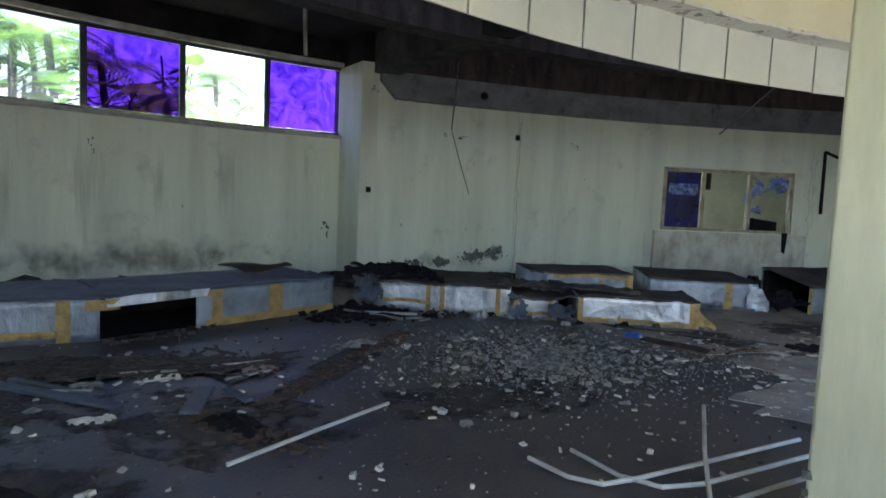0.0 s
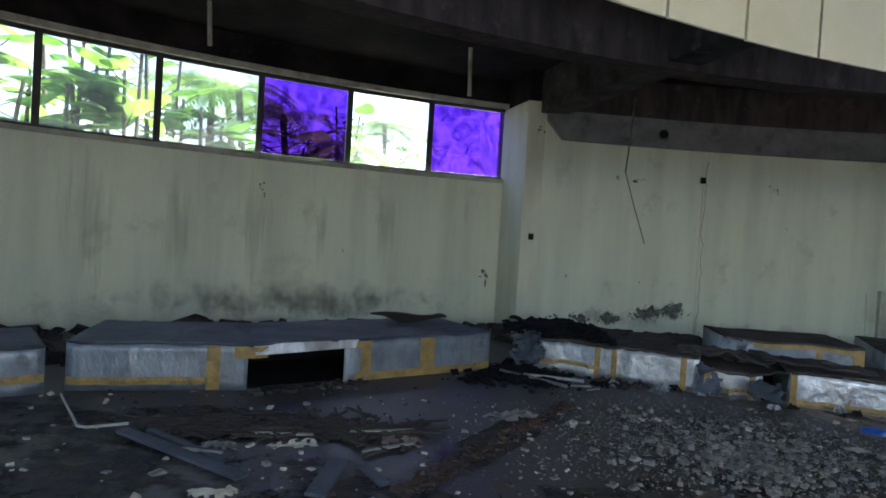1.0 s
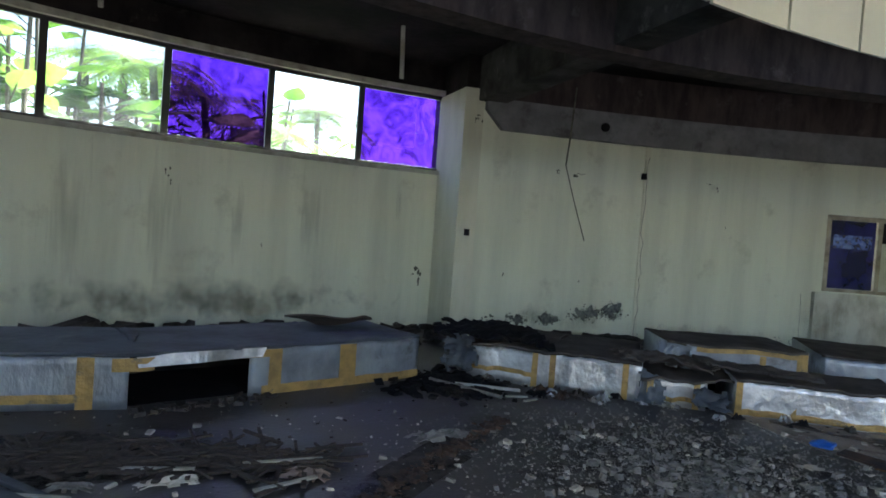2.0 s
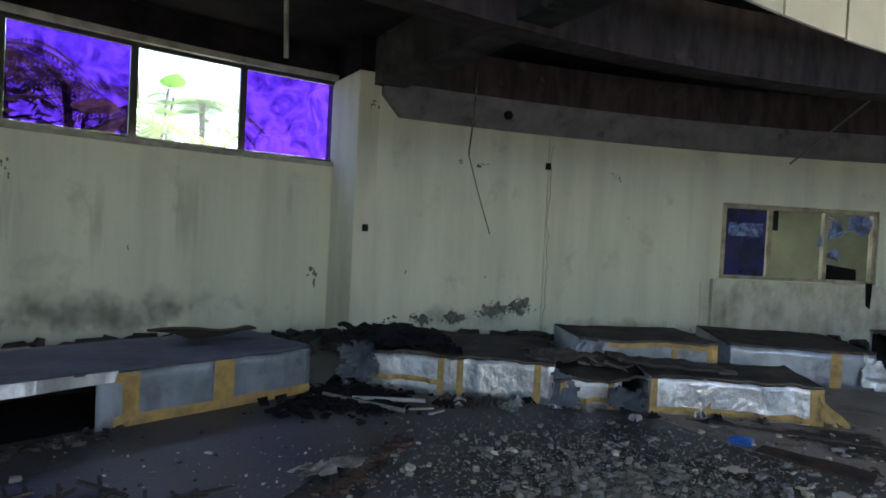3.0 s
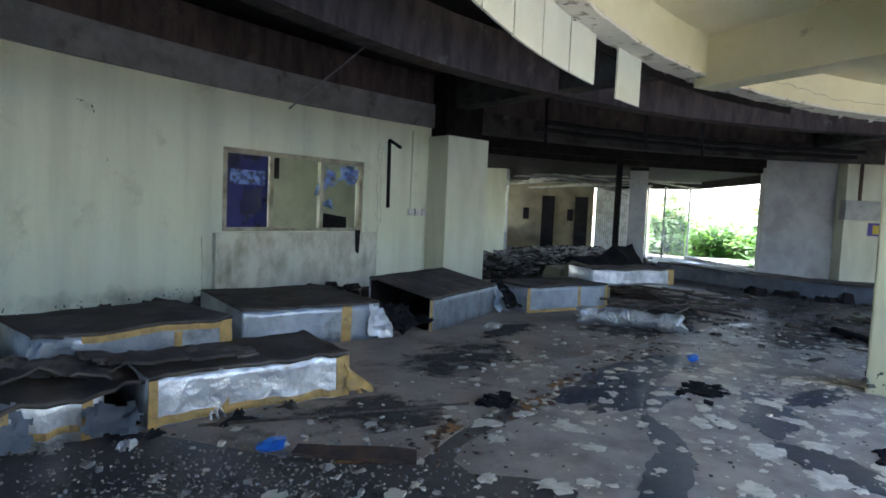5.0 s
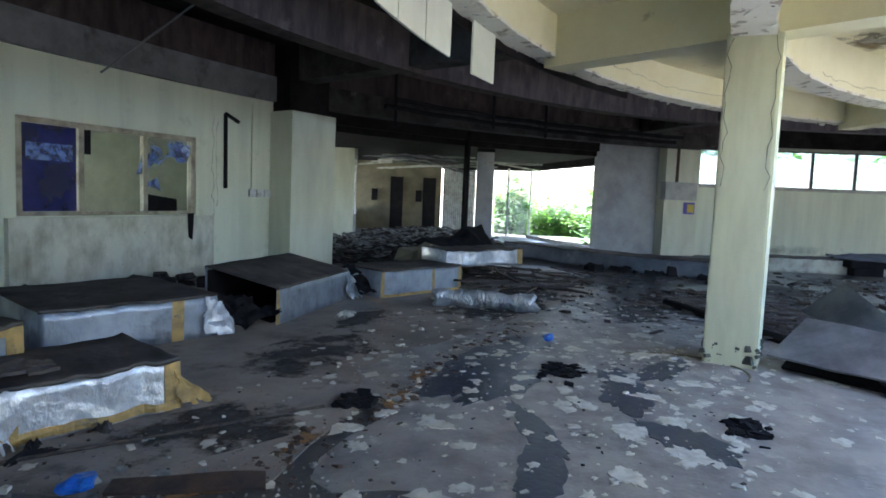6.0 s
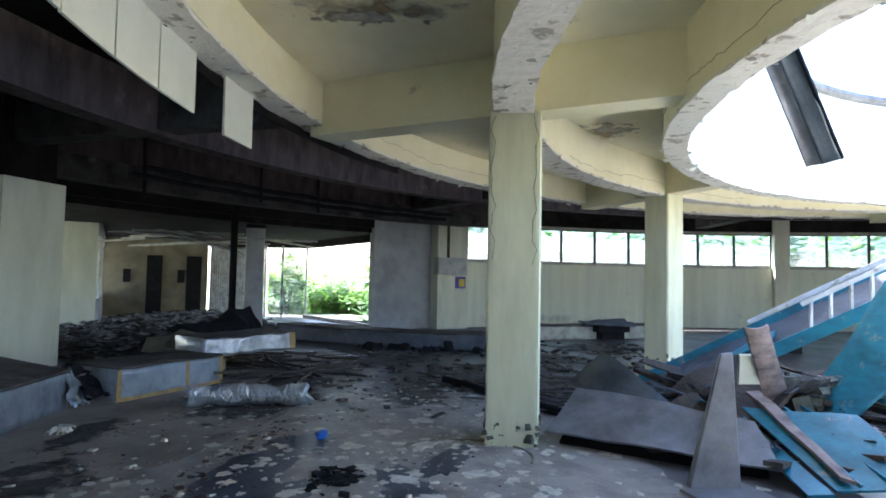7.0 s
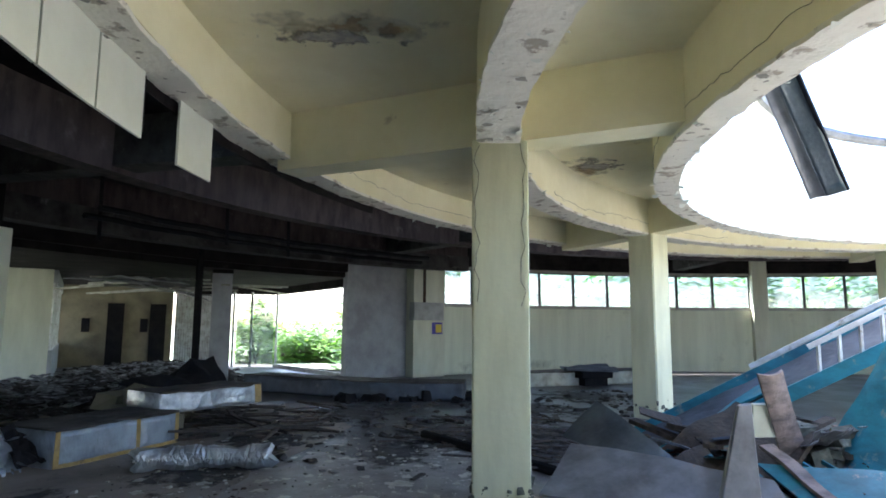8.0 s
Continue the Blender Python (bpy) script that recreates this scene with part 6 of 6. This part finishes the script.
for x, y, rx, ry, tn in ((5.6, 6.6, 1.2, 0.5, -0.2), (8.6, 5.6, 1.3, 0.45, -0.4), (7.2, 6.9, 1.0, 0.4, 0.0), (10.2, 5.4, 1.2, 0.6, -0.4), (3.6, 6.2, 0.8, 0.4, -0.5), (-2.5, 5.45, 1.35, 0.32, 0.03), (-4.5, 5.3, 0.8, 0.5, 0.6), (-0.4, 7.7, 0.6, 0.45, 0.0), (-1.7, 4.1, 0.9, 0.6, -0.6), (-3.4, 4.3, 1.2, 0.7, 0.3), (-3.4, 5.3, 1.3, 0.5, 0.4), (-0.75, 5.55, 1.4, 0.2, 1.0), (-2.6, 3.3, 0.8, 0.5, 0.0), (0.2, 4.4, 1.0, 0.5, 0.3), (11.6, 7.0, 1.6, 0.8, -0.3), (11.0, 2.8, 1.8, 0.9, 0.2), (13.5, 1.2, 1.8, 1.0, 0.5), (9.4, 3.6, 1.2, 0.6, 0.0), (13.0, 4.4, 1.6, 0.8, -0.3), (15.6, -0.6, 1.5, 1.2, 0.4), (10.6, 1.0, 1.4, 0.8, 0.6), (16.0, 2.6, 0.8, 1.8, 0.3)):
    level_patch("grime", M_GRIME, "black grime and soot on the floor", "dirt", x, y, 0.0072 + 0.0001 * abs(x), rx, ry, tn)
rng = random.Random(47)
for k in range(70):
    bm = B()
    x, y = (rng.gauss(1.3, 1.1), rng.gauss(5.6, 0.7)) if k % 3 else (rng.uniform(-3.5, 5), rng.uniform(3.6, 6.8))
    q = 0.035 + 0.055 * rng.random() ** 2
    chunk(bm, Vector((x, y, q * 0.12)), q, rng, 0.4)
    tagged(part("plaster_chunk", bm, M_PLASTER), "broken pale plaster chunk on the floor", "plaster chunk", "plaster chunks")
scatter("plaster_rubble", 1100, lambda r: (r.gauss(1.35, 0.75), r.gauss(5.75, 0.6)), lambda r: 0.008 + 0.06 * r.random() ** 6, M_PLASTER, "scattered pale plaster rubble before the ducts", 41, 0.65)
scatter("plaster_rubble", 1300, lambda r: (r.gauss(1.15, 0.42), r.gauss(5.35, 0.4)), lambda r: 0.008 + 0.055 * r.random() ** 6, M_PLASTER, "denser heap of pale plaster rubble", 42, 0.75)
scatter("floor_chips", 1300, lambda r: (r.uniform(-5, 10.5), r.uniform(2.6, 6.6)), lambda r: 0.008 + 0.07 * r.random() ** 6, M_FLAKE, "small pale chips strewn over the floor", 43, 0.4)


def flake(bm, x, y, s, rng, z):
    n = 13
    vs = [bm.verts.new((x + s * rng.uniform(0.3, 1) * math.cos(2 * math.pi * q / n), y + s * 0.8 * rng.uniform(0.3, 1) * math.sin(2 * math.pi * q / n), z)) for q in range(n)]
    top = bm.verts.new((x, y, z + 0.006))
    for q in range(n):
        bm.faces.new((vs[q], vs[(q + 1) % n], top))


rng = random.Random(44)
bm = B()
for k in range(1400):
    x, y = (rng.gauss(6.4, 1.8), rng.gauss(3.6, 1.3)) if k % 3 else (rng.uniform(2, 11), rng.uniform(2.5, 6.2))
    if (Vector((x, y)) - Vector((1.6, 2.2))).length < 0.5:
        continue
    flake(bm, x, y, 0.012 + 0.12 * rng.random() ** 4, rng, 0.0078 + 0.000004 * k)
tagged(part("paint_flakes", bm, M_FLAKE), "pale peeled paint flakes lying on the floor", "flakes", kind="stuff")
scatter("grit", 5200, lambda r: (r.gauss(1.3, 1.0), r.gauss(5.7, 0.75)), lambda r: 0.005 + 0.012 * r.random(), M_PLASTER, "fine pale grit around the plaster rubble", 48, 0.6)
scatter("dark_grit", 1500, lambda r: (r.uniform(-4.5, 9), r.uniform(3.0, 7.0)), lambda r: 0.006 + 0.03 * r.random() ** 3, M_RUBBLE, "fine dark grit strewn over the floor", 49, 0.4)
scatter("black_debris", 420, lambda r: (r.gauss(-0.35, 0.28), r.gauss(7.8, 0.28)), lambda r: 0.03 + 0.13 * r.random() ** 2, M_DARK, "black charred debris between the ducts", 50, 0.3)
scatter("far_debris", 900, lambda r: (r.uniform(8.3, 17.0), r.uniform(-2.0, 5.2)), lambda r: 0.02 + 0.16 * r.random() ** 4, M_RUBBLE, "dark crumbs and lumps strewn over the far floor", 52, 0.35)
scatter("far_chips", 420, lambda r: (r.uniform(8.3, 17.0), r.uniform(-2.0, 5.0)), lambda r: 0.02 + 0.1 * r.random() ** 4, M_PLASTER, "pale chips strewn over the far floor", 53, 0.3)
scatter("far_lumps", 60, lambda r: (r.gauss(15.0, 0.25), r.gauss(3.4, 0.8)), lambda r: 0.12 + 0.3 * r.random() ** 2, M_DARK, "black lumps heaped before the far duct", 54, 0.6)
rng = random.Random(55)
bm = B()
for k in range(150):
    p = Vector((rng.gauss(10.3, 1.0), rng.gauss(1.9, 0.7), rng.uniform(0.01, 0.06)))
    f = rng.uniform(0, 6.28)
    beam(bm, p, p + Vector((math.cos(f), math.sin(f), 0.02)) * rng.uniform(0.15, 0.7), rng.uniform(0.02, 0.09), 0.015)
tagged(part("brown_laths", bm, M_WOOD), "brown broken laths scattered behind the column", "wood scraps", kind="stuff")
# rotten strips and dirt lines
rng = random.Random(45)
bm = B()
for k in range(340):
    u = rng.random()
    p = Vector((-3.5, 5.42, 0)).lerp(Vector((-1.45, 5.5, 0)), u) + Vector((rng.gauss(0, 0.1), rng.gauss(0, 0.1), 0.02))
    f = rng.uniform(0, 6.28) if k % 3 else rng.gauss(0.2, 0.3)
    beam(bm, p, p + Vector((math.cos(f), math.sin(f), rng.uniform(0, 0.08))) * rng.uniform(0.08, 0.4), rng.uniform(0.01, 0.04), 0.015)
tagged(part("rotten_laths", bm, M_WOOD), "line of rotten wood laths and dirt on the floor", "wood scraps", kind="stuff")
bm = B()
for k in range(420):
    u = rng.random()
    p = Vector((-1.45, 4.4, 0)).lerp(Vector((0.0, 6.7, 0)), u) + Vector((rng.gauss(0, 0.045), rng.gauss(0, 0.045), 0.01))
    chunk(bm, p, 0.012 + 0.07 * rng.random() ** 2, rng, 0.35)
for k in range(120):
    u = rng.random()
    p = Vector((-1.9, 4.2, 0)).lerp(Vector((-1.2, 3.7, 0)), u) + Vector((rng.gauss(0, 0.08), rng.gauss(0, 0.12), 0.012))
    chunk(bm, p, 0.015 + 0.09 * rng.random() ** 2, rng, 0.3)
tagged(part("dirt_line", bm, M_RUST), "line of brown rusty dirt crumbs on the floor", "dirt", kind="stuff")
bm = B()
for k in range(300):
    u = rng.random()
    p = Vector((3.0, 5.5, 0)).lerp(Vector((7.8, 5.1, 0)), u) + Vector((rng.gauss(0, 0.12), rng.gauss(0, 0.13), 0.008))
    chunk(bm, p, 0.012 + 0.07 * rng.random() ** 3, rng, 0.3)
tagged(part("seam_dirt", bm, M_RUST), "rusty dirt along the floor seam", "dirt", kind="stuff")

# ---- plants outside ----
def leaf_blade(bm, base, tip, width, droop, n=6, mid=0.4):
    base, tip = Vector(base), Vector(tip)
    d = tip - base
    s = d.cross(UP)
    s = (s if s.length > 1e-3 else Vector((1, 0, 0))).normalized()
    prev = None
    for i in range(n + 1):
        u = i / n
        w = width * math.sin(math.pi * min(1, (u * 0.93 + 0.04)) ** 0.75) * 0.5
        c = base + d * u - UP * droop * u * u
        row = (bm.verts.new(c - s * w - UP * w * 0.25), bm.verts.new(c), bm.verts.new(c + s * w - UP * w * 0.25))
        if prev:
            bm.faces.new((prev[0], prev[1], row[1], row[0]))
            bm.faces.new((prev[1], prev[2], row[2], row[1]))
        prev = row


def big_leaf_plant(p, h, seed, count=9, m=M_LEAF):
    rng = random.Random(seed)
    p = Vector(p)
    t = thing("broadleaf_plant", "broad-leaved tropical plant outside the window", "plant", "garden plants")
    bm = B()
    leaves = B()
    for k in range(4):
        q = p + Vector((rng.gauss(0, 0.35), rng.gauss(0, 0.35), 0))
        top = q + Vector((rng.gauss(0, 0.3), rng.gauss(0, 0.3), h * rng.uniform(0.7, 1)))
        tube(bm, [q, q.lerp(top, 0.5) + Vector((rng.gauss(0, 0.1), 0, 0)), top], 0.05, 6, [0.06, 0.045, 0.03])
        for j in range(count):
            b = q.lerp(top, rng.uniform(0.35, 1))
            f = rng.uniform(0, 6.28)
            l = rng.uniform(0.5, 1.0)
            tip = b + Vector((math.cos(f) * l, math.sin(f) * l, rng.uniform(0.1, 0.6)))
            tube(bm, [b, b.lerp(tip, 0.5)], 0.012, 5)
            leaf_blade(leaves, b.lerp(tip, 0.4), tip + (tip - b) * 0.35, rng.uniform(0.35, 0.75), rng.uniform(0.1, 0.5), 8)
    part("stem", bm, M_BARK, t)
    part("leaves", leaves, m, t)
    return t


def palm(p, h, seed):
    rng = random.Random(seed)
    p = Vector(p)
    t = thing("palm_tree", "slender palm tree outside", "tree", "garden palms")
    bm = B()
    top = p + Vector((rng.gauss(0, 0.3), rng.gauss(0, 0.3), h))
    tube(bm, [p, p.lerp(top, 0.5) + Vector((0.08, 0.05, 0)), top], 0.1, 8, [0.14, 0.1, 0.08])
    part("trunk", bm, M_BARK, t)
    bm = B()
    for k in range(13):
        f = 6.28 * k / 13 + rng.uniform(-0.2, 0.2)
        l = rng.uniform(1.3, 2.0)
        e = rng.uniform(-0.3, 0.9)
        d = Vector((math.cos(f), math.sin(f), 0))
        for j in range(18):
            u = (j + 1) / 18
            c = top + d * l * u + UP * (e * u - 1.1 * u * u)
            s = Vector((-d.y, d.x, 0))
            for sg in (-1, 1):
                leaf_blade(bm, c, c + s * sg * 0.42 * (1.1 - u * 0.6) + d * 0.22 - UP * 0.12, 0.06, 0.05, 2)
    part("crown", bm, M_LEAF2, t)
    return t


def bush(p, r, h, seed, count=500, m=M_LEAF2, size=1.0):
    rng = random.Random(seed)
    p = Vector(p)
    t = thing("bush", "bright green leafy bush outside", "bush", "garden bushes")
    bm = B()
    for k in range(count):
        f, u, v = rng.uniform(0, 6.28), rng.random() ** 0.5, rng.random()
        c = p + Vector((r * u * math.cos(f), r * u * math.sin(f), h * v * (1 - 0.5 * u * u) + 0.2 * noise.noise(Vector((f * 2, v * 3, seed)))))
        g = rng.uniform(0, 6.28)
        leaf_blade(bm, c, c + Vector((math.cos(g), math.sin(g), rng.uniform(-0.3, 0.5))) * rng.uniform(0.15, 0.34) * size, rng.uniform(0.07, 0.15) * size, 0.05, 3)
    part("leaves", bm, m, t)
    bm = B()
    for k in range(6):
        q = p + Vector((rng.gauss(0, r * 0.25), rng.gauss(0, r * 0.25), h * 0.45))
        tube(bm, [p, p.lerp(q, 0.5), q], 0.03, 5)
    part("stems", bm, M_BARK, t)
    return t


rng = random.Random(50)
for k, (a, r, h) in enumerate(((110, 22.5, 3.6), (114, 23.5, 4.0), (117, 21.5, 3.9), (121, 20.8, 4.6), (124, 20.6, 5.0), (126.5, 20.8, 5.2), (129, 20.5, 5.0), (132, 21.0, 5.4), (136, 20.8, 5.0), (122, 23.5, 5.4), (128, 23.0, 5.6), (112, 25.5, 5.0))):
    big_leaf_plant(at(r, a, -0.16), h, 60 + k, m=M_LEAF if k % 2 else M_LEAF2)
for k, (a, r, h) in enumerate(((113.6, 22.3, 3.7), (114.8, 25.0, 4.6), (120.0, 25.5, 5.2), (117, 27, 5.6), (117.6, 24.5, 4.8), (121, 29, 6.0), (108.3, 27, 5.0))):
    palm(at(r, a, -0.16), h, 80 + k)
for k, (a, r, h, q) in enumerate(((108.5, 23.5, 3.4, 1.2), (112.5, 22.4, 3.1, 1.0), (111.0, 27.5, 5.4, 1.6), (116.5, 25.5, 5.2, 1.3), (119.5, 24.0, 3.6, 1.2), (107.0, 28.0, 5.0, 1.5))):
    bush(at(r, a, -0.16), q, h, 160 + k, 420, M_LEAF if k % 2 else M_LEAF2, 1.9)
for k in range(14):
    a = 26 - k * 4.2
    bush(at(rng.uniform(21.2, 23.5), a, -0.16), rng.uniform(1.6, 2.2), rng.uniform(3.6, 4.8), 100 + k, 1250, M_LEAF2 if k % 2 else M_LEAF, 2.0)
for k, (x, y, r, h) in enumerate(((31.5, 6.4, 1.1, 1.3), (32.5, 7.6, 1.4, 1.7), (31.5, 8.8, 1.2, 1.9), (34, 6.8, 1.8, 2.1), (28.6, 9.4, 0.9, 2.9), (35, 8.6, 2.0, 2.4), (36, 10.5, 2.4, 3.0), (34, 5.2, 1.5, 1.6))):
    bush((x, y, -0.16), r, h, 130 + k, 1100, M_LEAF if k % 2 else M_LEAF2, 1.3)
